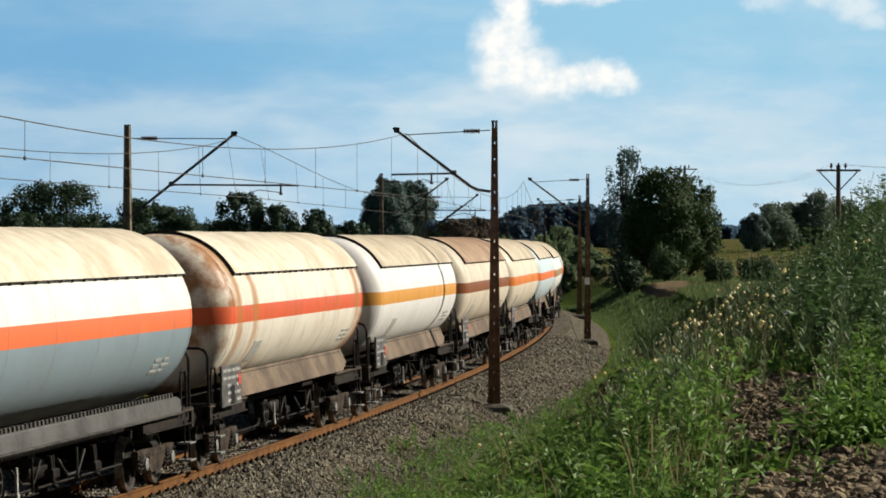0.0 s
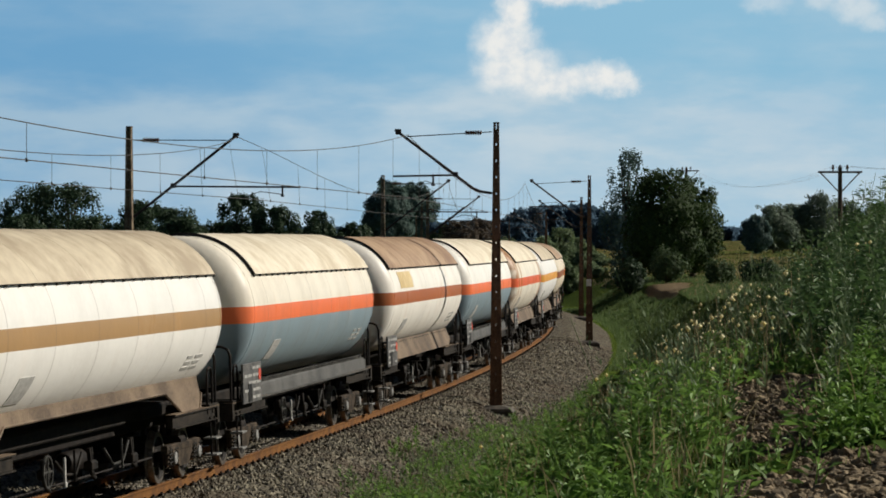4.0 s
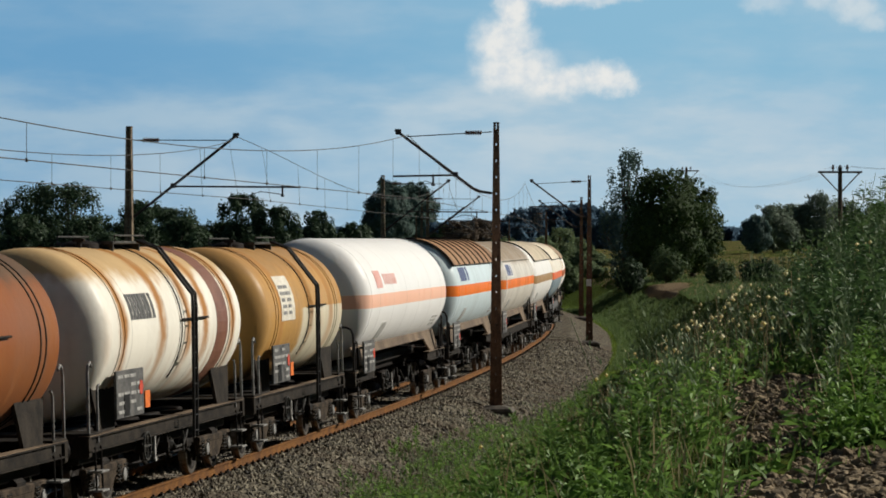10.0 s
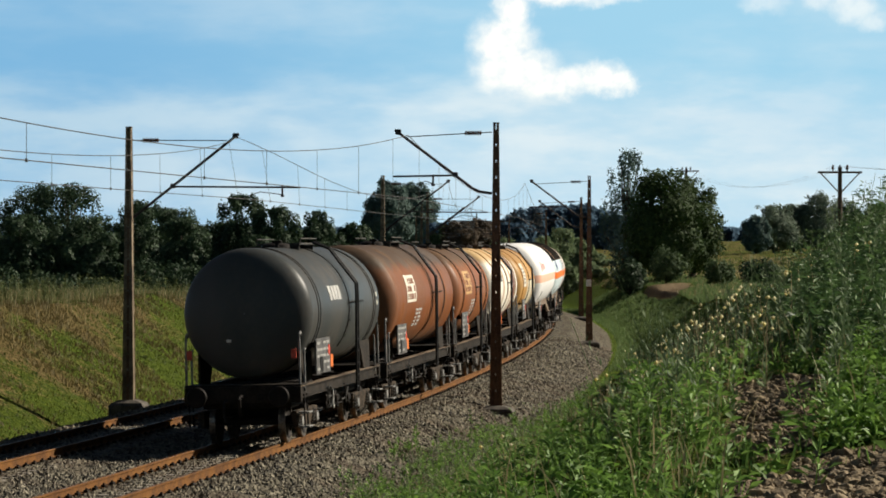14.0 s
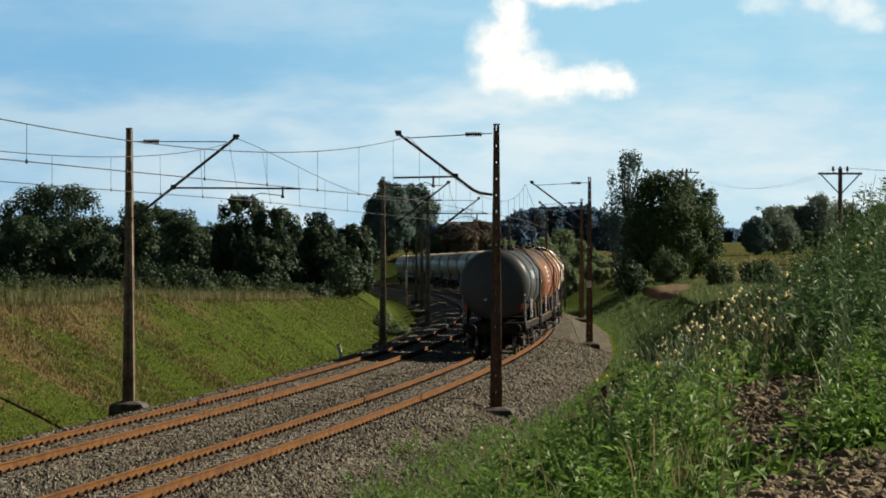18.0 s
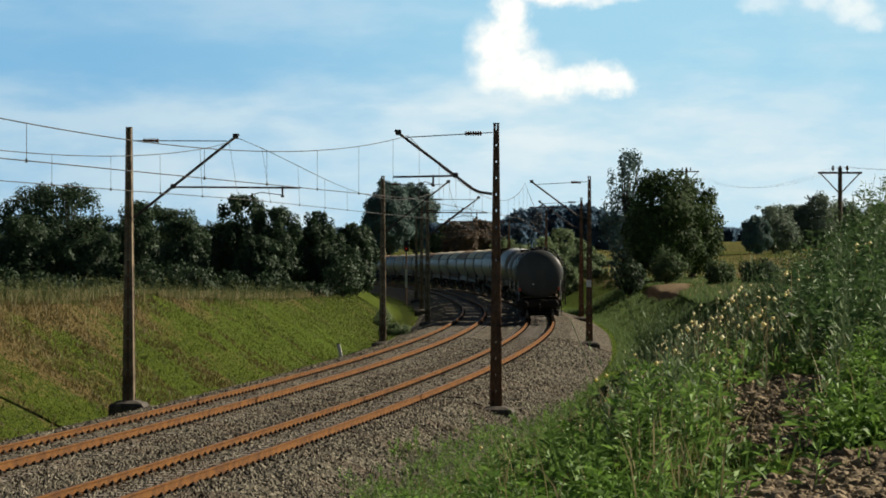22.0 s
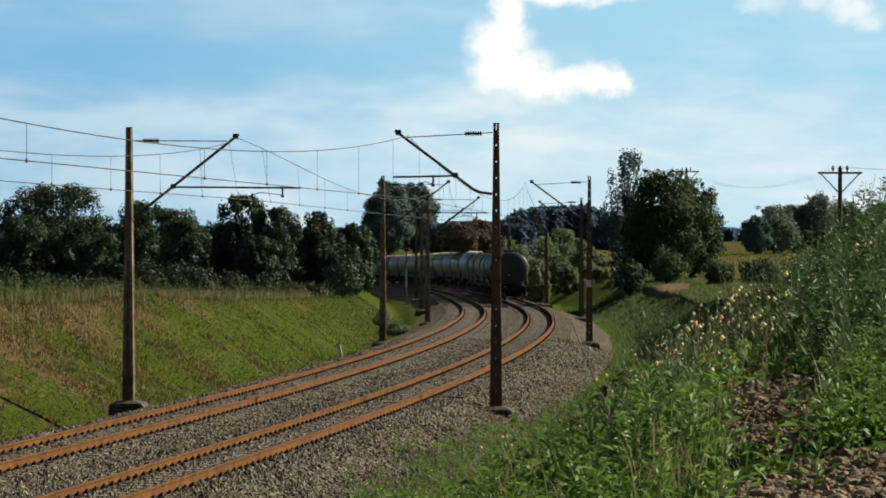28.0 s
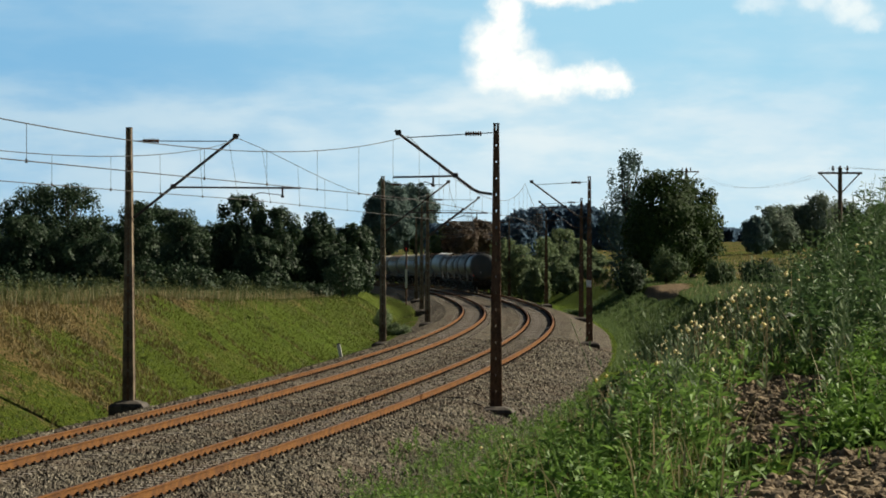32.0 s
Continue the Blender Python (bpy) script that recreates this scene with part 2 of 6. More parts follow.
M_MUGWORT = leaf_material("mugwort_leaf", (0.030, 0.058, 0.024, 1), (0.250, 0.330, 0.160, 1), 0.6, 0.25, 0.2)
M_GRASS = leaf_material("grass_blade", (0.036, 0.056, 0.012, 1), (0.140, 0.165, 0.036, 1))
M_BANKGRASS = leaf_material("bank_grass_blade", (0.060, 0.105, 0.036, 1), (0.170, 0.240, 0.085, 1), 0.6, 0.4)
M_SAGE = leaf_material("sage_grass", (0.045, 0.075, 0.035, 1), (0.230, 0.285, 0.150, 1), 0.5, 0.4)
M_DRY = leaf_material("dry_grass", (0.17, 0.145, 0.065, 1), (0.42, 0.35, 0.19, 1))
M_FLOWER = leaf_material("pale_flower", (0.78, 0.66, 0.20, 1), (0.88, 0.84, 0.60, 1))


def ground_material():
    """Meadow: green and dry grass by two noises, with a zone attribute for bare soil and lush strips."""
    m, node = material("meadow")
    ob = node("ShaderNodeTexCoord").outputs["Object"]
    zone = node("ShaderNodeAttribute", attribute_name="zone")
    zs = node("ShaderNodeSeparateColor", {0: zone.outputs[0]})
    n1, n2, n3 = noise_(node, ob, 0.16, 5), noise_(node, ob, 0.9, 6, 0.7), noise_(node, ob, 6.0, 6, 0.75)
    f = math_(node, "ADD", math_(node, "MULTIPLY", n1, 0.45), math_(node, "ADD", math_(node, "MULTIPLY", n2, 0.3), math_(node, "MULTIPLY", n3, 0.25)))
    green = mix_(node, ramp_(node, n3, 0.3, 0.7), (0.016, 0.036, 0.006, 1), (0.110, 0.142, 0.018, 1))
    dry = mix_(node, ramp_(node, n3, 0.3, 0.7), (0.048, 0.042, 0.014, 1), (0.215, 0.155, 0.066, 1))
    dryness = math_(node, "ADD", math_(node, "MULTIPLY", math_(node, "SUBTRACT", f, 0.5), 7.0), zs.outputs[1])
    col = mix_(node, ramp_(node, dryness, 0.25, 0.75), green, dry)
    lush = mix_(node, ramp_(node, n3, 0.3, 0.7), (0.035, 0.066, 0.008, 1), (0.115, 0.165, 0.022, 1))
    col = mix_(node, ramp_(node, math_(node, "ADD", zs.outputs[2], math_(node, "MULTIPLY", math_(node, "SUBTRACT", n2, 0.5), 1.2)), 0.3, 0.8), col, lush)
    soil = mix_(node, ramp_(node, n3, 0.3, 0.7), (0.085, 0.060, 0.035, 1), (0.33, 0.25, 0.155, 1))
    bare = math_(node, "ADD", zs.outputs[0], math_(node, "MULTIPLY", math_(node, "SUBTRACT", n2, 0.5), 1.3))
    col = mix_(node, ramp_(node, bare, 0.4, 0.6), col, soil)
    return finish(m, node, col, 0.95, 0.0, math_(node, "ADD", n3, math_(node, "MULTIPLY", n2, 2.0)), 0.16, {"Specular IOR Level": 0.04})


def ballast_material():
    m, node = material("ballast_stone")
    ob = node("ShaderNodeTexCoord").outputs["Object"]
    vor = node("ShaderNodeTexVoronoi", {"Vector": ob, "Scale": 11.0, "Randomness": 1.0})
    tone = node("ShaderNodeSeparateColor", {0: vor.outputs["Color"]}).outputs[0]
    big = noise_(node, ob, 0.5, 4)
    col = mix_(node, tone, (0.016, 0.013, 0.010, 1), (0.185, 0.163, 0.116, 1))
    col = mix_(node, ramp_(node, big, 0.45, 0.7, 0.0, 0.5), col, (0.085, 0.052, 0.030, 1))
    h = math_(node, "SUBTRACT", 0.6, vor.outputs["Distance"])
    return finish(m, node, col, 0.9, 0.0, h, 0.06, {"Specular IOR Level": 0.2})


M_GROUND, M_BALLAST = ground_material(), ballast_material()


# ---- mesh tools ----
class Mesh:
    """Collects vertices and faces of simple solids, joined into one mesh."""

    def __init__(self):
        self.v, self.f = [], []

    def add(self, v, f):
        o = len(self.v)
        self.v += [tuple(p) for p in v]
        self.f += [tuple(i + o for i in q) for q in f]
        return self

    def box(self, c, size, bevel=0.0, turn=None):
        """A box round c; its long edges are chamfered by bevel."""
        hx, hy, hz = (s / 2 for s in size)
        b = min(bevel, hx * 0.9, hy * 0.9, hz * 0.9)
        if b > 0:
            ring = [(-hx + b, -hz), (hx - b, -hz), (hx, -hz + b), (hx, hz - b), (hx - b, hz), (-hx + b, hz), (-hx, hz - b), (-hx, -hz + b)]
        else:
            ring = [(-hx, -hz), (hx, -hz), (hx, hz), (-hx, hz)]
        n = len(ring)
        v = [Vector((x, y, z)) for y in (-hy, hy) for x, z in ring]
        if turn is not None:
            v = [turn @ p for p in v]
        v = [p + Vector(c) for p in v]
        f = [tuple(range(n)), tuple(range(2 * n - 1, n - 1, -1))] + [(i, n + i, n + (i + 1) % n, (i + 1) % n) for i in range(n)]
        return self.add(v, f)

    def tube(self, path, r, n=8, r2=None):
        """A round bar along a path."""
        path = [Vector(p) for p in path]
        m = len(path)
        v = []
        for i, p in enumerate(path):
            t = (path[min(i + 1, m - 1)] - path[max(i - 1, 0)]).normalized()
            u = t.cross(Vector((0, 0, 1)) if abs(t.z) < 0.9 else Vector((1, 0, 0))).normalized()
            w = t.cross(u)
            rr = r if r2 is None else r + (r2 - r) * i / (m - 1)
            v += [p + (u * math.cos(a) + w * math.sin(a)) * rr for a in (2 * math.pi * k / n for k in range(n))]
        f = [(i * n + k, i * n + (k + 1) % n, (i + 1) * n + (k + 1) % n, (i + 1) * n + k) for i in range(m - 1) for k in range(n)]
        f += [tuple(range(n - 1, -1, -1)), tuple(range((m - 1) * n, m * n))]
        return self.add(v, f)

    def lathe(self, profile, n=32, centre=(0, 0, 0), axis="y", a0=0.0, a1=None):
        """Turns a profile of (along, radius) round an axis; a0 to a1 in degrees from the top."""
        whole = a1 is None
        angles = [2 * math.pi * k / n for k in range(n)] if whole else [radians(a0 + (a1 - a0) * k / n) for k in range(n + 1)]
        k = len(angles)
        v = []
        for t, r in profile:
            for a in angles:
                s, c = math.sin(a) * r, math.cos(a) * r
                p = (s, t, c) if axis == "y" else (t, s, c) if axis == "x" else (s, c, t)
                v.append((p[0] + centre[0], p[1] + centre[1], p[2] + centre[2]))
        m = len(profile)
        f = []
        for i in range(m - 1):
            for j in range(k if whole else k - 1):
                a, b = i * k + j, i * k + (j + 1) % k
                f.append((a, a + k, b + k, b))
        return self.add(v, f)

    def data(self, name, mat, smooth=False):
        me = bpy.data.meshes.new(name)
        me.from_pydata(self.v, [], self.f)
        bm = bmesh.new()
        bm.from_mesh(me)
        bmesh.ops.recalc_face_normals(bm, faces=bm.faces)
        bm.to_mesh(me)
        bm.free()
        for q in mat if isinstance(mat, (list, tuple)) else [mat]:
            me.materials.append(q)
        if smooth:
            me.polygons.foreach_set("use_smooth", [True] * len(me.polygons))
            me.set_sharp_from_angle(angle=radians(40))
        me.update()
        return me


def part(name, me, parent, at=None, label=""):
    """Links a mesh as one object under a thing or under a part."""
    ob = new(name, me)
    ob.parent = parent
    if at is not None:
        ob.matrix_basis = at
    if label:
        tagged(ob, label)
    return ob


def raw(name, v, f, mat):
    """A mesh straight from arrays."""
    me = bpy.data.meshes.new(name)
    me.from_pydata(v, [], f)
    for q in mat if isinstance(mat, (list, tuple)) else [mat]:
        me.materials.append(q)
    me.update()
    return me


# ---- the line in plan: a wide left-hand curve with a slight fall ----
R_LINE = 1153.0
TH0 = 0.13106
P0 = Vector((-3.358, 70.0, 0))
CENTRE = P0 + Vector((-math.cos(TH0), math.sin(TH0), 0)) * R_LINE
D_LEFT = -4.33          # the second track's centre line
CANT = 0.0366


def grade(s):
    s = min(max(s, -150.0), 420.0)
    return -0.2562 * s / 100 - 0.0883 * (s / 100) ** 2


# past the bend the curve opens into a wider arc
S_OPEN, R_OPEN = 168.0, 2900.0
TH_OPEN = TH0 - S_OPEN / R_LINE
CENTRE_OPEN = CENTRE + Vector((math.cos(TH_OPEN), -math.sin(TH_OPEN), 0)) * (R_LINE - R_OPEN)


def heading(s):
    return TH0 - s / R_LINE if s < S_OPEN else TH_OPEN - (s - S_OPEN) / R_OPEN


def on_line(s, d=0.0, z=0.0):
    """The place at s metres along the line, d metres to its right, z above the rails."""
    th = heading(s)
    c, r = (CENTRE, R_LINE) if s < S_OPEN else (CENTRE_OPEN, R_OPEN)
    p = c + Vector((math.cos(th), -math.sin(th), 0)) * (r + d)
    return Vector((p.x, p.y, grade(s) + z))


def line_pose(s, d=0.0, z=0.0):
    p = on_line(s, d, z)
    return Matrix.Translation(p) @ Matrix.Rotation(-heading(s), 4, "Z")


def to_line(x, y):
    dx, dy = x - CENTRE.x, y - CENTRE.y
    th = math.atan2(-dy, dx)
    s = (TH0 - th) * R_LINE
    if s < S_OPEN:
        return s, math.hypot(dx, dy) - R_LINE
    dx, dy = x - CENTRE_OPEN.x, y - CENTRE_OPEN.y
    th = math.atan2(-dy, dx)
    return S_OPEN + (TH_OPEN - th) * R_OPEN, math.hypot(dx, dy) - R_OPEN


def curve(x, pts):
    xs, ys = zip(*pts)
    return float(np.interp(x, xs, ys))


def smooth01(t):
    t = min(max(t, 0.0), 1.0)
    return t * t * (3 - 2 * t)


def ground_z(x, y):
    """Height of the land: a cutting with the tracks in it, a knoll on the near side, meadow beyond."""
    s, d = to_line(x, y)
    base = grade(s)
    rough_ = noise.noise((x * 0.35, y * 0.35, 0.0)) * 0.10 + noise.noise((x * 0.09, y * 0.09, 3.0)) * 0.22
    if d > 0:
        top = curve(s, [(-75, 2.75), (-52, 2.2), (-44, 2.35), (-38, 2.9), (-25, 4.35), (-10, 4.1), (15, 3.2), (45, 2.55), (60, 2.45), (74, 2.0), (92, 1.6), (120, 1.55), (150, 1.6), (190, 1.8), (260, 3.0), (420, 3.8)])
        slope = curve(s, [(-60, 0.40), (-25, 0.53), (15, 0.66), (40, 0.76), (62, 0.70), (98, 0.60), (112, 0.56), (130, 0.52), (180, 0.50)])
        z = -0.9 + max(0.0, d - curve(s, [(0, 4.7), (45, 5.3), (140, 5.5)])) * slope
        over = z - top
        if over > -0.6:
            z = top - 0.3 * math.exp(-max(0.0, over + 0.6) / 0.6) * 1.0 + max(0.0, over) * curve(s, [(98, 0.10), (130, 0.085), (190, 0.06)])
        z = max(z, -0.9)
        w = smooth01((d - 4.5) / 2.0)
        far = smooth01((d - 30) / 300)
        z = z + rough_ * w
        z = min(z, 6.0) * (1 - far) + 5.0 * far
    else:
        e = -d - 10.0
        top = curve(s, [(-60, 2.75), (10, 2.62), (60, 2.02), (100, 1.35), (150, 0.75), (250, 0.6)])
        ditch = smooth01((-d - 8.6) / 1.0) * 0.35
        z = -0.9 - ditch + max(0.0, e) * 0.63
        over = z - top
        if over > 0:
            z = top - 0.25 * (1 - math.exp(-over / 4.0))
        w = smooth01((e - 0.3) / 2.0)
        z = min(z, 5.0) + rough_ * w
    return base * (1 - smooth01((abs(d) - 40) / 200)) + z


CACHE = {}


def cached(key, make):
    """One mesh for all alike parts."""
    if key not in CACHE:
        CACHE[key] = make()
    return CACHE[key]


# ---- cumulus: a far backdrop of lit cloud that drifts with the wind ----
def build_cloud():
    m, node = material("lit_cloud")
    ob = node("ShaderNodeTexCoord").outputs["Object"]
    warp = node("ShaderNodeTexNoise", {"Vector": ob, "Scale": 0.028, "Detail": 9.0, "Roughness": 0.60})
    q = node("ShaderNodeVectorMath", {0: node("ShaderNodeVectorMath", {0: warp.outputs["Color"], 1: (0.5, 0.5, 0.5)}, operation="SUBTRACT").outputs[0], 1: (42, 0, 38)}, operation="MULTIPLY").outputs[0]
    p = node("ShaderNodeVectorMath", {0: ob, 1: q}, operation="ADD").outputs[0]
    best = None
    for cx, cz, rx, rz, top in ((79, 264, 25, 34, 1.0), (70, 232, 42, 36, 1.0), (84, 199, 54, 32, 1.0), (132, 188, 50, 22, 1.0), (184, 190, 34, 22, 1.0), (206, 186, 20, 16, 0.9), (126, 288, 54, 16, 0.85), (190, 288, 46, 12, 0.55), (372, 280, 30, 16, 0.34), (436, 284, 26, 14, 0.38), (474, 272, 32, 22, 0.5), (498, 258, 20, 14, 0.42)):
        d = node("ShaderNodeVectorMath", {0: p, 1: (cx, 0, cz)}, operation="SUBTRACT").outputs[0]
        ln = node("ShaderNodeVectorMath", {0: scaled_(node, d, 1 / rx, 0, 1 / rz)}, operation="LENGTH").outputs["Value"]
        v = math_(node, "MULTIPLY", ramp_(node, ln, 0.35, 1.22, 1.0, 0.0), top)
        best = v if best is None else math_(node, "MAXIMUM", best, v)
    shade = noise_(node, ob, 0.05, 5)
    col = mix_(node, ramp_(node, shade, 0.3, 0.6), (0.78, 0.85, 0.89, 1), (1.0, 0.995, 0.95, 1))
    em = node("ShaderNodeEmission", {0: col, 1: 0.98})
    tr = node("ShaderNodeBsdfTransparent")
    mx = node("ShaderNodeMixShader", {0: best, 1: tr.outputs[0], 2: em.outputs[0]})
    node("ShaderNodeOutputMaterial", {0: mx.outputs[0]})
    me = bpy.data.meshes.new("cloud_backdrop")
    me.from_pydata([(-40, 0, 140), (620, 0, 140), (620, 0, 340), (-40, 0, 340)], [], [(0, 1, 2, 3)])
    me.materials.append(m)
    ob_ = tagged(new("backdrop_cloud", me), "bright sunlit cumulus cloud in a blue sky", "cloud", kind="structure")
    ob_.visible_shadow = False
    return ob_


CLOUD = build_cloud()


# ---- ground, ballast, tracks ----
def steps(*runs):
    out = []
    for a, b, st in runs:
        n = max(1, round((b - a) / st))
        out += [a + (b - a) * i / n for i in range(n)]
    return out + [runs[-1][1]]


def is_bare(x, y):
    """The strip of bare soil on the near bank."""
    k = x / max(y, 1.0)
    e = noise.noise((x * 1.3, y * 0.6, 2.0))
    return (18 + e < y < 25.2 + e * 1.6 and 0.096 + e * 0.016 < k < 0.19) or (25.6 + e < y < 30.6 + e * 2.4 and 0.092 + e * 0.012 < k < 0.123 + e * 0.012)


def worn_patch(x, y):
    """Trodden bare earth on the far shoulder of the cutting."""
    return max(0.0, 1 - math.hypot((x / max(y, 1.0) - 0.0725) / 0.0150, (y - 217) / 32)) * smooth01((to_line(x, y)[1] - 8.2) / 1.0)


def build_ground():
    ys = steps((-300, -40, 20), (-40, 16, 4), (16, 62, 0.6), (62, 130, 1.5), (130, 260, 2.5), (260, 420, 6), (420, 640, 12), (640, 900, 40), (900, 4600, 370))
    us = steps((-2600, -600, 400), (-600, -100, 50), (-100, -30, 7), (-30, -14, 1.2), (-14, -6.5, 0.4), (-6.5, 4, 1.5), (4, 17, 0.4), (17, 30, 1.2), (30, 100, 7), (100, 600, 50), (600, 2600, 400))
    v, zone = [], []
    for y in ys:
        yy = min(max(y, -300), 620)
        c, r = (CENTRE, R_LINE) if yy < CENTRE.y - R_LINE * math.sin(TH_OPEN) else (CENTRE_OPEN, R_OPEN)
        xc = c.x + r * math.cos(math.asin((c.y - yy) / r))
        for u in us:
            x = xc + u
            z = ground_z(x, y)
            v.append((x, y, z))
            s, d = to_line(x, y)
            soil = 1.0 if is_bare(x, y) else 0.0
            soil = max(soil, 1.6 * worn_patch(x, y))
            lush = 0.0
            dry = 0.0
            if d < 0:
                e = -d - 10.0
                dry = curve(e, [(0.0, -0.25), (2.5, 0.10), (5, 0.5), (8, 0.62), (40, 0.55)]) + curve(s, [(-10, 0.55), (12, 0.42), (24, 0.20), (38, 0.0), (56, -0.22), (110, -0.25)])
                lush = curve(s, [(25, 0.0), (62, 0.5), (95, 0.55), (125, 0.25)]) * curve(e, [(0.0, 1.0), (4.5, 0.8), (6.5, 0.0)])
            elif 4 < d < 6.6:
                dry = -0.1
                lush = 0.9 if s > 40 else 0.3
            else:
                dry = curve(d, [(6, 0.05), (14, 0.20), (30, 0.30)])
                lush = curve(s, [(50, 0.0), (75, 0.75), (400, 0.75)]) * curve(d, [(9.5, 1.0), (13.0, 0.35), (40, 0.25)])
            zone.append((min(soil, 1.0), max(0.0, min(1.0, dry + 0.1)), max(0.0, lush), 1.0))
    n = len(us)
    f = [(j * n + i, j * n + i + 1, (j + 1) * n + i + 1, (j + 1) * n + i) for j in range(len(ys) - 1) for i in range(n - 1)]
    me = raw("ground", v, f, M_GROUND)
    me.polygons.foreach_set("use_smooth", [True] * len(me.polygons))
    at = me.color_attributes.new("zone", "FLOAT_COLOR", "POINT")
    at.data.foreach_set("color", [c for q in zone for c in q])
    tagged(new("ground", me), "green and dry grass meadow with banks beside the railway", "ground", kind="structure")


build_ground()
S0, S1 = -75.0, 560.0


def sweep(profile, s0, s1, step, closed=True):
    """Sweeps a cross-section of (d, z) along the line."""
    n, rows = len(profile), []
    k = round((s1 - s0) / step)
    for i in range(k + 1):
        s = s0 + (s1 - s0) * i / k
        rows += [on_line(s, d, z) for d, z in profile]
    m = Mesh()
    f = [(i * n + j, i * n + (j + 1) % n, (i + 1) * n + (j + 1) % n, (i + 1) * n + j) for i in range(k) for j in range(n if closed else n - 1)]
    if closed:
        f += [tuple(range(n)), tuple(range(k * n + n - 1, k * n - 1, -1))]
    return m.add(rows, f)


def build_ballast():
    prof = [(-9.0, -1.1), (-8.2, -0.85), (-6.3, -0.22), (-5.2, -0.185), (-4.33, -0.225), (-3.4, -0.185), (-2.2, -0.30), (-0.9, -0.20), (0, -0.225), (0.9, -0.18), (1.85, -0.20), (3.0, -0.62), (3.9, -0.86), (4.6, -1.15)]
    fine = []
    for (a, za), (b, zb) in zip(prof, prof[1:]):
        n = max(1, round((b - a) / 0.22))
        fine += [(a + (b - a) * i / n, za + (zb - za) * i / n) for i in range(n)]
    fine.append(prof[-1])
    rng = np.random.default_rng(4)
    n, v = len(fine), []
    ss = steps((S0, -40, 1.5), (-40, 60, 0.3), (60, 150, 0.6), (150, 300, 2), (300, S1, 5))
    for s in ss:
        jit = rng.normal(0, 0.022, n)
        v += [on_line(s, d, z + j) for (d, z), j in zip(fine, jit)]
    f = [(i * n + j, i * n + j + 1, (i + 1) * n + j + 1, (i + 1) * n + j) for i in range(len(ss) - 1) for j in range(n - 1)]
    tagged(new("ballast_bed", raw("ballast_bed", v, f, M_BALLAST)), "grey-brown crushed stone ballast bed under two tracks", "ballast", kind="structure")


build_ballast()


def rail_profile(d, z):
    p = [(-0.072, -0.170), (0.072, -0.170), (0.072, -0.158), (0.010, -0.140), (0.010, -0.045), (0.036, -0.034), (0.036, -0.006), (0.028, 0.0), (-0.028, 0.0), (-0.036, -0.006), (-0.036, -0.034), (-0.010, -0.045), (-0.010, -0.140), (-0.072, -0.158)]
    return [(d + a, z + b) for a, b in p]


def build_track(name, dc, label):
    track = tagged(new(name), label, "railway track", "railway tracks", kind="structure")
    for off, z in ((-0.7525, 0.0), (0.7525, CANT)):
        me = sweep(rail_profile(dc + off, z), S0, S1, 2.0).data("rail", [M_RAIL, M_RAILTOP])
        me.polygons.foreach_set("material_index", [1 if q.normal.z > 0.8 and abs(to_line(q.center.x, q.center.y)[1] - dc - off) < 0.03 and q.center.z - grade(to_line(q.center.x, q.center.y)[0]) > -0.02 else 0 for q in me.polygons])
        part("rail", me, track, label="rusty brown steel rail")
    return track


TRACK_NEAR = build_track("track_near", 0.0, "railway track with rusty rails on concrete sleepers")
TRACK_FAR = build_track("track_far", D_LEFT, "second railway track with rusty rails on concrete sleepers")


# ---- masts and overhead wires ----
MAST_R = [(-50.0, 2.8), (17.04, 2.80), (79.1, 2.92), (136.6, 3.0), (194.0, 3.1), (252.0, 3.1)]
MAST_L = [(-41.0, -8.3), (19.0, -8.36), (78.3, -7.2), (120.5, -7.1), (166.0, -8.1), (226.0, -7.6)]


def foundation_mesh():
    m = Mesh()
    prof = [(-1.0, 0.52), (-0.10, 0.52), (-0.02, 0.46), (0.06, 0.26), (0.08, 0.0)]
    for (z0, r0), (z1, r1) in zip(prof, prof[1:]):
        a = [(-r0, -r0 * 0.9, z0), (r0, -r0 * 0.9, z0), (r0, r0 * 0.9, z0), (-r0, r0 * 0.9, z0)]
        b = [(-r1, -r1 * 0.9, z1), (r1, -r1 * 0.9, z1), (r1, r1 * 0.9, z1), (-r1, r1 * 0.9, z1)]
        m.add(a + b, [(i, (i + 1) % 4, 4 + (i + 1) % 4, 4 + i) for i in range(4)])
    return m.data("foundation", M_CONCRETE)


def mast_column(side, h, left):
    """One tapered channel of a mast; the two stand back to back with a slit between."""
    m = Mesh()
    w0, w1, g = 0.155, 0.058, 0.018
    pts = []
    for z, w in ((0, w0), (h, w1)):
        e = 0.16 if left else 0.10
        deep = w * 0.9 if left else 0.03
        for x, y in ((g, -e), (g + w, -e), (g + w, -e + 0.025), (g + deep, -e + 0.025), (g + deep, e - 0.025), (g + w, e - 0.025), (g + w, e), (g, e)):
            pts.append((x * side, y * (0.6 + 0.4 * w / w0), z))
    f = [(i, (i + 1) % 8, 8 + (i + 1) % 8, 8 + i) for i in range(8)] + [tuple(range(7, -1, -1)), tuple(range(8, 16))]
    m.add(pts, f)
    return m.data("channel", M_MASTLIT if left else M_MAST)


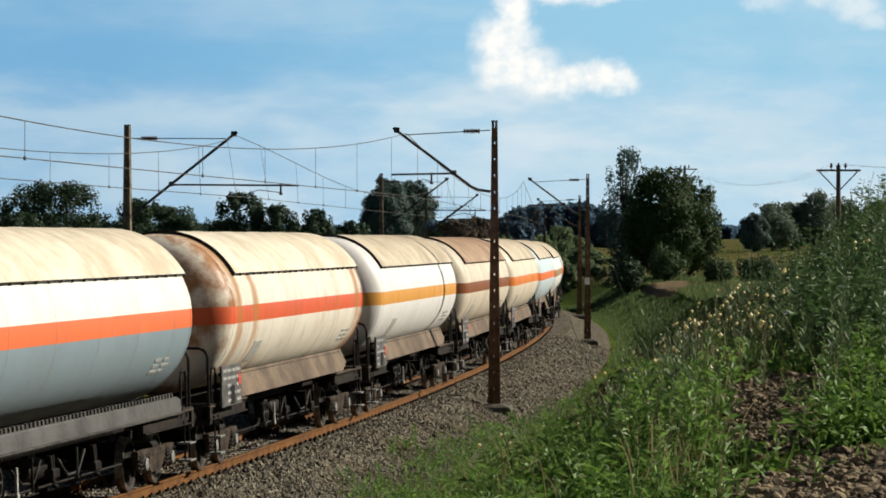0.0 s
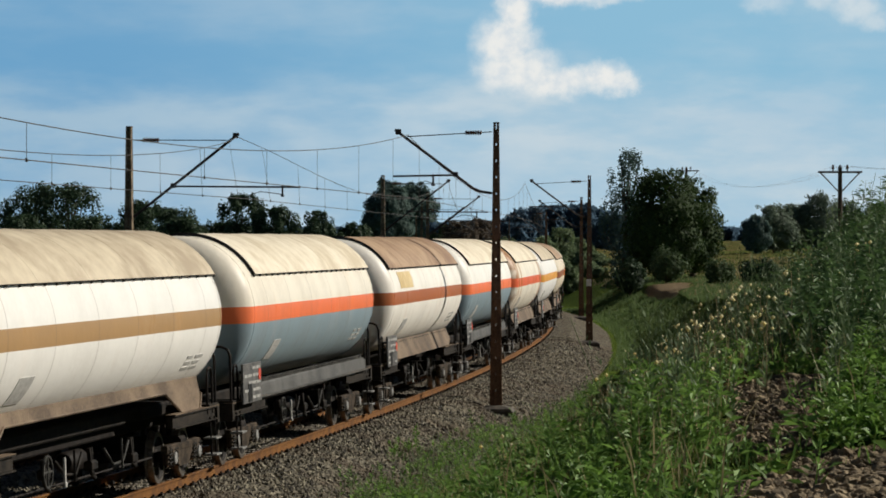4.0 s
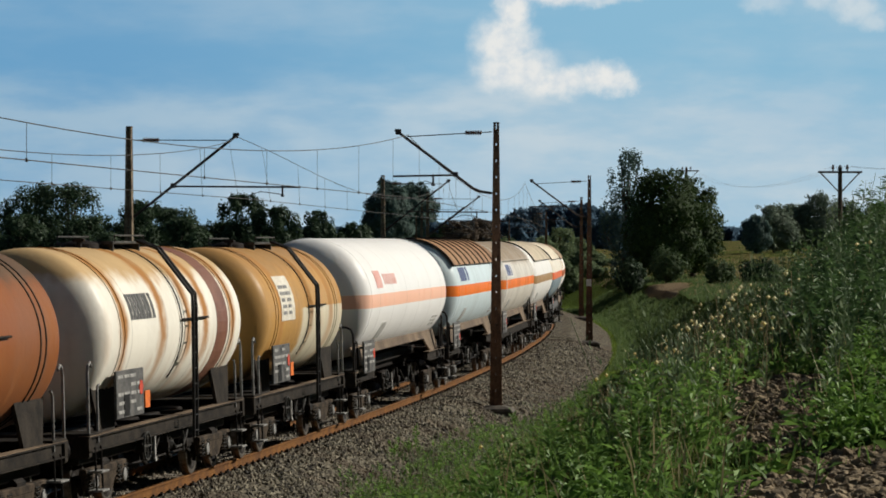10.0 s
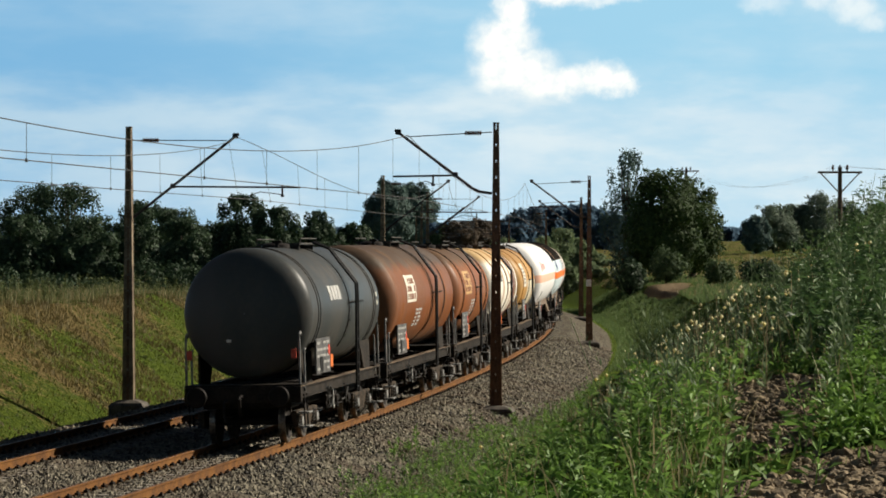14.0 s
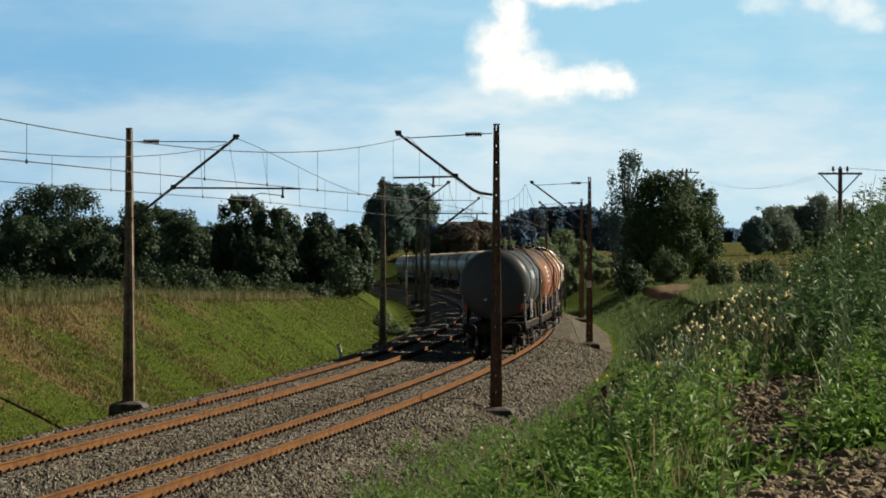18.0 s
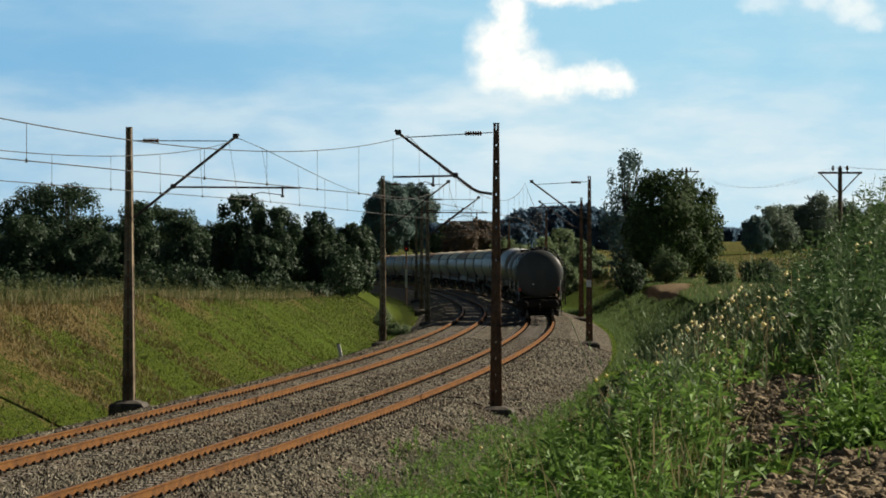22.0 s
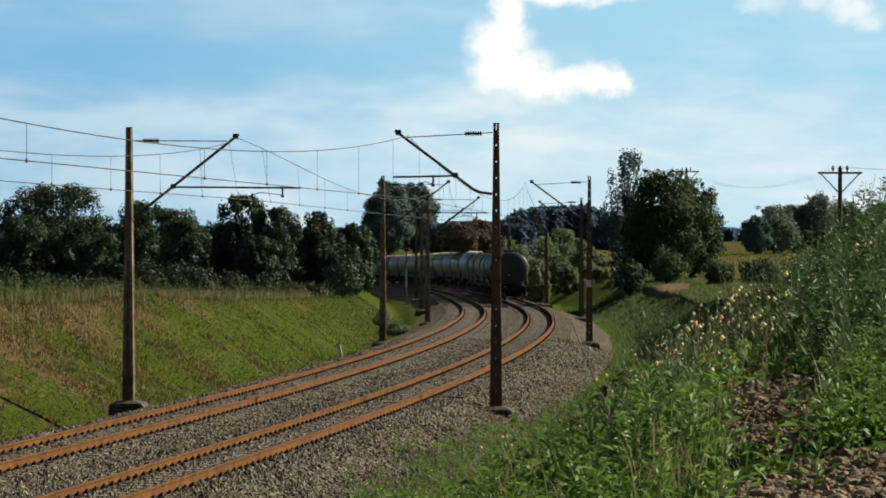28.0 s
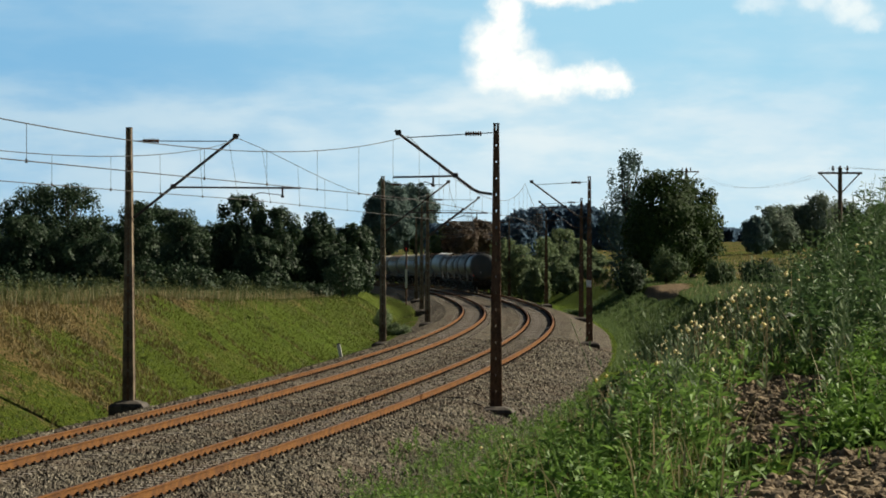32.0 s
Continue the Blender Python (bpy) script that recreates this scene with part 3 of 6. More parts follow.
def make_mast(s, d, left):
    h = 8.2
    mast = tagged(new("catenary_mast"), "rust-brown steel catenary mast with a cantilever arm on a concrete footing", "catenary mast", "masts along the line")
    mast.matrix_basis = line_pose(s, d, -0.45)
    part("foundation", cached("foundation", foundation_mesh), mast, pose(0, 0, 0.04), "weathered concrete footing")
    for side in (-1, 1):
        part("channel", cached(("channel", side, left), lambda: mast_column(side, h, left)), mast)
    bat = cached("batten", lambda: Mesh().box((0, 0, 0), (0.075, 0.016, 0.40), 0.004).data("batten", M_MAST))
    for i in range(17):
        z = 0.3 + i * 0.47
        k = 1 - 0.4 * z / h
        for y in (-0.108 * k, 0.108 * k) if not left else (-0.166 * k, 0.166 * k):
            part("batten", bat, mast, pose(0, y, z))
    part("mast_cap", cached("mast_cap", lambda: Mesh().box((0, 0, h + 0.01), (0.18, 0.16, 0.03), 0.005).data("mast_cap", M_MAST)), mast)
    q = 1 if left else -1          # the arm reaches towards its own track
    if left:
        foot, tip, tie, pipe = 5.53, (3.31, 8.0), 7.82, (1.33, 5.16, 6.44, 4.62, 3.31)
    else:
        foot, tip, tie, pipe = 6.19, (2.93, 8.02), 7.95, (1.17, 2.98, 6.71, 1.82, 2.3)
    x0 = 0.12

    def arm(name, key, m, mat, label=""):
        part(name, cached((key, left), lambda: m().data(name, mat)), mast, None, label)
    arm("strut", "strut", lambda: Mesh().tube([(q * x0, 0, foot), (q * (x0 + 0.35), 0, foot + 0.05)] * (0 if left else 1) + [(q * (x0 + (0.02 if left else 0.55)), 0, foot + (0.0 if left else 0.14)), (q * tip[0], 0, tip[1])], 0.042, 10), M_ARM)
    arm("tie_rod", "tie", lambda: Mesh().tube([(q * x0, 0, tie), (q * (tip[0] - 0.35), 0, tip[1] - 0.20)], 0.016, 6), M_ARM)

    def insulator():
        m = Mesh()
        prof = []
        for i in range(7):
            prof += [(0.0 + i * 0.07, 0.03), (0.02 + i * 0.07, 0.07), (0.04 + i * 0.07, 0.07), (0.06 + i * 0.07, 0.03)]
        return m.lathe([(a, b) for a, b in prof], 12, (0, 0, 0), "x")
    part("insulator", cached("insulator", lambda: insulator().data("insulator", M_INSUL)), mast, pose(q * 0.42 if q > 0 else -0.42 - 0.48, 0, tie + (tip[1] - 0.2 - tie) * 0.2), "brown glazed insulator")
    arm("clamp", "clamp", lambda: Mesh().box((q * (tip[0] - 0.1), 0, tip[1] - 0.06), (0.16, 0.09, 0.16), 0.02), M_ARM)
    arm("clamp", "clamp_low", lambda: Mesh().box((q * (pipe[0]), 0, pipe[2] + 0.02), (0.14, 0.1, 0.14), 0.02), M_ARM)
    arm("steady_tube", "steady", lambda: Mesh().tube([(q * pipe[0], 0, pipe[2]), (q * pipe[1], 0, pipe[2] - 0.03)], 0.028, 8), M_ARM)
    arm("drop_bracket", "drop", lambda: Mesh().box((q * pipe[3], 0, pipe[2] - 0.12), (0.05, 0.05, 0.30), 0.01).box((q * pipe[3], 0, pipe[2] - 0.28), (0.10, 0.06, 0.06), 0.01), M_ARM)
    arm("registration_arm", "reg", lambda: Mesh().tube([(q * pipe[3], 0, pipe[2] - 0.24), (q * (pipe[3] + (pipe[4] - pipe[3]) * 0.5), 0, pipe[2] - 0.16), (q * pipe[4], 0, pipe[2] - 0.36)], 0.014, 6), M_ARM)
    return mast


for _s, _d in MAST_R:
    _m = make_mast(_s, _d, False)
    if 70 < _s < 90:
        part("sign_plate", Mesh().box((-0.02, -0.125, 2.95), (0.24, 0.02, 0.34), 0.006).data("sign_plate", M_WHITE), _m, None, "small white plate")
for _s, _d in MAST_L:
    make_mast(_s, _d, True)


def make_line(masts, dc, name, label, hold, z_mess, z_cont, sag, side):
    """Messenger wire from arm to arm, the staggered contact wire under it, and droppers between them."""
    line = tagged(new(name), label, "overhead wire", "overhead lines")
    for i, ((s0, m0), (s1, m1)) in enumerate(zip(masts, masts[1:])):
        swing = 0.25 * (1 if i % 2 else -1) * side
        ends = (dc + swing, dc - swing)
        pull = (m0 + hold - ends[0], m1 + hold - ends[1]) if hold else (0.0, 0.0)

        def wire(t, arm, z, dip):
            # the messenger is drawn sideways to the arm tip close to each mast
            side_pull = (pull[0] * (1 - t) ** 14 + pull[1] * t ** 14) if arm else 0.0
            return on_line(s0 + (s1 - s0) * t, ends[0] + (ends[1] - ends[0]) * t + side_pull, z - dip * 4 * t * (1 - t))
        n = 36
        part("messenger_wire", Mesh().tube([wire(k / n, True, z_mess, sag) for k in range(n + 1)], 0.010, 5).data("messenger_wire", M_WIRE), line)
        part("contact_wire", Mesh().tube([wire(k / n, False, z_cont, 0.06) for k in range(n + 1)], 0.010, 5).data("contact_wire", M_WIRE), line)
        for k in range(11):
            t = (k + 0.5) / 11
            top, low = wire(t, True, z_mess, sag), wire(t, False, z_cont, 0.06)
            part("dropper", Mesh().tube([top, low], 0.005, 4).box(low, (0.03, 0.10, 0.06)).data("dropper", M_WIRE), line)


make_line(MAST_R, 0.0, "overhead_line", "thin overhead messenger and contact wires above the near track", 0.0, 7.42, 5.62, 1.31, 1)
make_line(MAST_L, D_LEFT, "overhead_line", "thin overhead messenger and contact wires above the far track", 3.25, 7.45, 5.60, 1.30, -1)


# ---- trackside posts, signal, power poles ----
def make_signal(s, d):
    sig = tagged(new("railway_signal"), "slim railway light signal showing red beside the far track", "railway signal")
    sig.matrix_basis = line_pose(s, d, -0.6)
    part("post", Mesh().tube([(0, 0, 0), (0, 0, 5.0)], 0.07, 10).data("post", M_MAST), sig)
    part("marker_plate", Mesh().box((0, -0.09, 2.4), (0.22, 0.03, 1.7), 0.01).data("marker_plate", M_WHITE), sig, None, "white marker plate")
    part("head", Mesh().box((0, -0.05, 5.3), (0.42, 0.10, 1.0), 0.05).data("head", M_INK), sig)
    m, node = material("red_signal_light")
    e = node("ShaderNodeEmission", {0: (1.0, 0.05, 0.02, 1), 1: 0.2})
    node("ShaderNodeOutputMaterial", {0: e.outputs[0]})
    part("lamp", Mesh().lathe([(-0.02, 0.07), (0.0, 0.06), (0.01, 0.0)], 12, (0, -0.12, 5.1)).data("lamp", m), sig, None, "lit red lamp")


make_signal(203.0, -9.0)
_km = tagged(new("marker_post"), "small leaning white marker post beside the rails", "marker post")
_km.matrix_basis = line_pose(55.0, -6.75, -0.45) @ pose(0, 0, 0, 0, -12, 0)
part("post", Mesh().box((0, 0, 0.3), (0.14, 0.10, 0.75), 0.02).data("post", M_WHITE), _km)
part("top", Mesh().box((0, 0, 0.70), (0.16, 0.12, 0.05), 0.01).data("top", M_CONCRETE), _km)


def make_pole(x, y, top, turn):
    z = ground_z(x, y)
    pole = tagged(new("power_pole"), "dark wooden power pole with a braced crossarm and three insulators", "power pole", "power poles on the field")
    pole.matrix_basis = pose(x, y, z, 0, 0, turn)
    h = top - z
    part("shaft", Mesh().tube([(0, 0, -0.5), (0, 0, h)], 0.17, 10, 0.12).data("shaft", M_POLE), pole)
    part("crossarm", Mesh().box((0, 0, h - 0.30), (2.6, 0.12, 0.12), 0.02).data("crossarm", M_POLE), pole)
    for sx in (-1, 1):
        part("brace", Mesh().tube([(sx * 1.15, 0, h - 0.34), (0, 0, h - 1.55)], 0.04, 6).data("brace", M_POLE), pole)
    for dx in (-0.42, 0.0, 0.42):
        part("insulator", Mesh().lathe([(0, 0.03), (0.10, 0.03), (0.12, 0.09), (0.20, 0.09), (0.24, 0.05), (0.34, 0.07), (0.38, 0.0)], 10, (dx, 0, h - 0.24), "z").data("insulator", M_INSUL), pole)
    return pole


make_pole(23.4, 178.0, 8.65, 0)
make_pole(24.9, 309.0, 11.7, 0)
_pl = tagged(new("power_line"), "thin power wires strung between the wooden poles", "power line")
for _dx in (-0.42, 0.0, 0.42):
    _pts = []
    for _k in range(13):
        _t = _k / 12
        _pts.append((24.9 + _dx + (23.4 - 24.9) * _t, 309 - 131 * _t, 11.75 - 3.05 * _t - 1.6 * 4 * _t * (1 - _t)))
    part("wire", Mesh().tube(_pts, 0.004, 4).data("wire", M_WIRE), _pl)
    part("wire", Mesh().tube([(23.4 + _dx + 8 * _k / 6, 178 - 60 * _k / 6, 8.7 + 0.5 * _k / 6 - 0.9 * 4 * (_k / 6) * (1 - _k / 6)) for _k in range(7)], 0.004, 4).data("wire", M_WIRE), _pl)
make_pole(31.4, 118.0, 9.2, 0)

_cb = Mesh().tube([on_line(17.1, 2.35, -0.33), on_line(17.4, 2.1, -0.26), on_line(17.8, 1.75, -0.15), on_line(18.1, 1.45, -0.16), on_line(18.4, 1.1, -0.17)], 0.022, 6)
tagged(new("earth_cable", _cb.data("earth_cable", M_INK)), "black earthing cable lying on the ballast beside a mast", "cable")
# ---- tank wagons ----
# centre along the train, tank length, kind of body
TRAIN = [
    (-14.8, 10.2, "grey_oil"), (-1.45, 12.9, "brown_oil"), (11.7, 9.8, "brown_oil_small"), (23.8, 10.6, "cream_oil"), (35.6, 9.4, "rust_oil"),
    (50.7, 15.7, "white_plain"), (68.2, 15.0, "blue_ribbed"), (85.2, 16.2, "beige_orange"), (102.4, 16.0, "white_tan"),
    (119.9, 15.6, "grey_low_b"), (138.0, 16.0, "white_brown"), (155.7, 16.1, "grey_low_a"), (173.9, 15.9, "rusty_red"),
    (192.2, 16.6, "white_ochre"), (210.8, 16.6, "cream_brown"), (229.0, 16.0, "cream_orange"), (246.7, 16.0, "blue_orange"),
    (264.4, 16.0, "white_tan"), (282.0, 16.0, "beige_orange"), (299.9, 16.0, "white_brown"), (317.4, 16.0, "grey_low_b")]
SPEED = 13.892


def train_s(t):
    """How far the train has run at t seconds, against its place at 13 s."""
    return SPEED * (t - 13.0)


W_RED, W_GREY = rgb("E8774A"), rgb("8798A0")
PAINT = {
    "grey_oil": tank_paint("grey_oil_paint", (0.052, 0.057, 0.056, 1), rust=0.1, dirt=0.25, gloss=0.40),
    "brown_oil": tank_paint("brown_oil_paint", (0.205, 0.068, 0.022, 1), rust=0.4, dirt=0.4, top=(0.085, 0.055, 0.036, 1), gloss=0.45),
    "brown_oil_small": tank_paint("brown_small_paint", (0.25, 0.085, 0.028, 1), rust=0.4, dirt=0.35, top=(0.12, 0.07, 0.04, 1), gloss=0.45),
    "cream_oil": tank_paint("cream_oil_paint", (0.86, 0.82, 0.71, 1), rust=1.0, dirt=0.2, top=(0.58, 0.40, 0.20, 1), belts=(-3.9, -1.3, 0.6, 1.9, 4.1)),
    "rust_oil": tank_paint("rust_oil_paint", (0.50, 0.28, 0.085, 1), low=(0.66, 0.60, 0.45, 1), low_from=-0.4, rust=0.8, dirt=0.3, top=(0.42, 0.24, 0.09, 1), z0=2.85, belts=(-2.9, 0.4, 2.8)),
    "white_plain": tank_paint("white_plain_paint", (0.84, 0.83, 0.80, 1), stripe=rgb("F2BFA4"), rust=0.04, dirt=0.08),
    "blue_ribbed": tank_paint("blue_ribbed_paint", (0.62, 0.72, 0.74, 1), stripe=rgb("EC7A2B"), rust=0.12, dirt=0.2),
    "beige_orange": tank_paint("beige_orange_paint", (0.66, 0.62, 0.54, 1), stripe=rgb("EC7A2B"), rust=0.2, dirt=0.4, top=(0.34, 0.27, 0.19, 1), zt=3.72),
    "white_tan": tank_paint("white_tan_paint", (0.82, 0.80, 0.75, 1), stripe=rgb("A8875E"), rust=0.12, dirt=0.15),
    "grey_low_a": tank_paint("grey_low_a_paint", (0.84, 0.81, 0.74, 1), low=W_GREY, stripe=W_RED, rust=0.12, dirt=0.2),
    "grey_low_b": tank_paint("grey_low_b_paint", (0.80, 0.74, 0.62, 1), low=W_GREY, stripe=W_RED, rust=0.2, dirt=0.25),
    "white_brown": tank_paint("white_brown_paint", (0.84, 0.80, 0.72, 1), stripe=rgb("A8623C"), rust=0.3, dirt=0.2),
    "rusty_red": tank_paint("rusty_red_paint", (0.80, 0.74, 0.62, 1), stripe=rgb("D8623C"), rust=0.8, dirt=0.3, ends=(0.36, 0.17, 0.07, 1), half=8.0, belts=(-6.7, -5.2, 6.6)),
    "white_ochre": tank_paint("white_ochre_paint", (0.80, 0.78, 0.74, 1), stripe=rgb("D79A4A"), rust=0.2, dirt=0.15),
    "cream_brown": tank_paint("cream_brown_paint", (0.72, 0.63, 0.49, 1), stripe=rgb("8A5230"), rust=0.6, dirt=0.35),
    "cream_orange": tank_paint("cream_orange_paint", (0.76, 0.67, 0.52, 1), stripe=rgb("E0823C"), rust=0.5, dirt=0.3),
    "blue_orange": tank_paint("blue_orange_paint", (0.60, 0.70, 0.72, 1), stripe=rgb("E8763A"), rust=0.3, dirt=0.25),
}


def shield_paint(name, a, b):
    return mottled(name, a, b, 0.7, 0.65, 0.0, 3.0, 0.004, stretch=(1, 0.8, 1))


SH_CREAM = shield_paint("cream_shield", (0.52, 0.44, 0.31, 1), (0.76, 0.69, 0.55, 1))
SH_BEIGE = shield_paint("beige_shield", (0.36, 0.29, 0.20, 1), (0.60, 0.52, 0.38, 1))
SH_BROWN = shield_paint("brown_shield", (0.22, 0.13, 0.075, 1), (0.42, 0.29, 0.18, 1))
SH_RUST = shield_paint("rust_shield", (0.19, 0.095, 0.040, 1), (0.34, 0.190, 0.085, 1))
SHIELD = {"blue_ribbed": SH_RUST, "white_tan": SH_BEIGE, "grey_low_a": SH_CREAM, "grey_low_b": SH_CREAM, "white_brown": SH_BROWN,
          "rusty_red": SH_CREAM, "white_ochre": SH_BEIGE, "cream_brown": SH_BROWN, "cream_orange": SH_BEIGE, "blue_orange": SH_BEIGE}
LABEL = {
    "grey_oil": "dark grey four-axle oil tank wagon, last of the train", "brown_oil": "red-brown oil tank wagon with a white panel mark",
    "brown_oil_small": "short red-brown oil tank wagon with black straps", "cream_oil": "cream oil tank wagon stained with rust and brown bands",
    "rust_oil": "ochre rust-stained oil tank wagon with black outlet pipes", "white_plain": "clean white gas tank wagon with a pale salmon stripe",
    "blue_ribbed": "pale blue-white gas tank wagon under a brown ribbed sunshield", "beige_orange": "dusty beige gas tank wagon with an orange stripe",
    "white_tan": "white gas tank wagon with a tan stripe and beige sunshield", "grey_low_a": "gas tank wagon, white above grey, with a red-orange stripe",
    "grey_low_b": "weathered gas tank wagon, cream above grey, with an orange-red stripe", "white_brown": "white gas tank wagon with a brown stripe and brown sunshield",
    "rusty_red": "cream gas tank wagon with rusty ends and a red stripe", "white_ochre": "white gas tank wagon with an ochre stripe",
    "cream_brown": "cream gas tank wagon with a brown stripe", "cream_orange": "cream gas tank wagon with an orange stripe",
    "blue_orange": "pale blue gas tank wagon with an orange stripe"}


def barrel(length, r, zc, cap):
    """A tank: a long drum with dished ends."""
    h = length / 2
    # shallow dish with a tight knuckle
    end = [(h - cap * (1 - math.sqrt(max(0.0, 1 - (q / r) ** 2.6))) if q < r else h - cap, q) for q in [0.01 * r, 0.2 * r, 0.4 * r, 0.58 * r, 0.73 * r, 0.84 * r, 0.92 * r, 0.97 * r, 0.992 * r, r]]
    prof = [(-y, q) for y, q in end] + [(y, q) for y, q in reversed(end)]
    return Mesh().lathe(prof, 56, (0, 0, zc))


def bogie_parts(parent, y, wheels):
    b = new("bogie")
    b.parent = parent
    b.matrix_basis = pose(0, y, 0)
    def frame_mesh():
        m = Mesh()
        for k in (-0.9, 0.9):
            m.box((0, k, 0.50), (0.14, 0.34, 0.34), 0.03)
            m.tube([(0.0, k - 0.21, 0.62), (0.0, k - 0.21, 0.34)], 0.055, 8).tube([(0.0, k + 0.21, 0.62), (0.0, k + 0.21, 0.34)], 0.055, 8)
            m.lathe([(-0.09, 0.14), (0.09, 0.14), (0.12, 0.08)], 12, (0.0, k, 0.46), "x")
        m.box((0, 0, 0.62), (0.12, 2.5, 0.14), 0.02)
        m.add([(-0.05, -0.75, 0.60), (0.05, -0.75, 0.60), (-0.05, 0.75, 0.60), (0.05, 0.75, 0.60), (-0.05, -0.35, 0.28), (0.05, -0.35, 0.28), (-0.05, 0.35, 0.28), (0.05, 0.35, 0.28)],
              [(0, 1, 5, 4), (2, 6, 7, 3), (4, 5, 7, 6), (0, 4, 6, 2), (1, 3, 7, 5), (0, 2, 3, 1)])
        return m.data("side_frame", M_FRAME)
    me = cached("side_frame", frame_mesh)
    for sx in (-1, 1):
        part("side_frame", me, b, pose(sx * 1.0, 0, 0))
        # caps and springs in pale grey: highlights on the bogie put into colour
        for k in (-0.9, 0.9):
            part("axle_cap", cached("axle_cap", lambda: Mesh().lathe([(-0.02, 0.11), (0.02, 0.11), (0.035, 0.07), (0.035, 0.01)], 12, (0, 0, 0), "x").data("axle_cap", M_PLATE)), b, Matrix.Translation((sx * 1.11, k, 0.46)) @ Matrix.Rotation(0 if sx > 0 else math.pi, 4, "Z"))
            for q in (-0.21, 0.21):
                part("spring", cached("spring", lambda: Mesh().tube([(0.06 * math.cos(i * 1.2566), 0.06 * math.sin(i * 1.2566), 0.33 + 0.0145 * i) for i in range(21)], 0.014, 5).data("spring", M_SADDLE)), b, pose(sx * 1.06, k + q, 0))
    part("bolster", cached("bolster", lambda: Mesh().box((0, 0, 0.66), (2.1, 0.42, 0.26), 0.05).data("bolster", M_BOGIE)), b)
    for k in (-0.9, 0.9):
        def wheel_mesh():
            m = Mesh()
            for sx in (-1, 1):
                m.lathe([(sx * 0.685, 0.02), (sx * 0.685, 0.30), (sx * 0.68, 0.485), (sx * 0.705, 0.485), (sx * 0.715, 0.46), (sx * 0.815, 0.455), (sx * 0.815, 0.38), (sx * 0.78, 0.34), (sx * 0.77, 0.16), (sx * 0.80, 0.10), (sx * 0.80, 0.02)], 24, (0, 0, 0), "x")
            m.tube([(-1.0, 0, 0), (1.0, 0, 0)], 0.08, 10)
            me = m.data("wheelset", [M_BOGIE, M_TREAD])
            me.polygons.foreach_set("material_index", [1 if math.hypot(q.center.y, q.center.z) > 0.40 else 0 for q in me.polygons])
            return me
        w = part("wheelset", cached("wheelset", wheel_mesh), b, pose(0, k, 0.46))
        wheels.append((w, k))
    return b


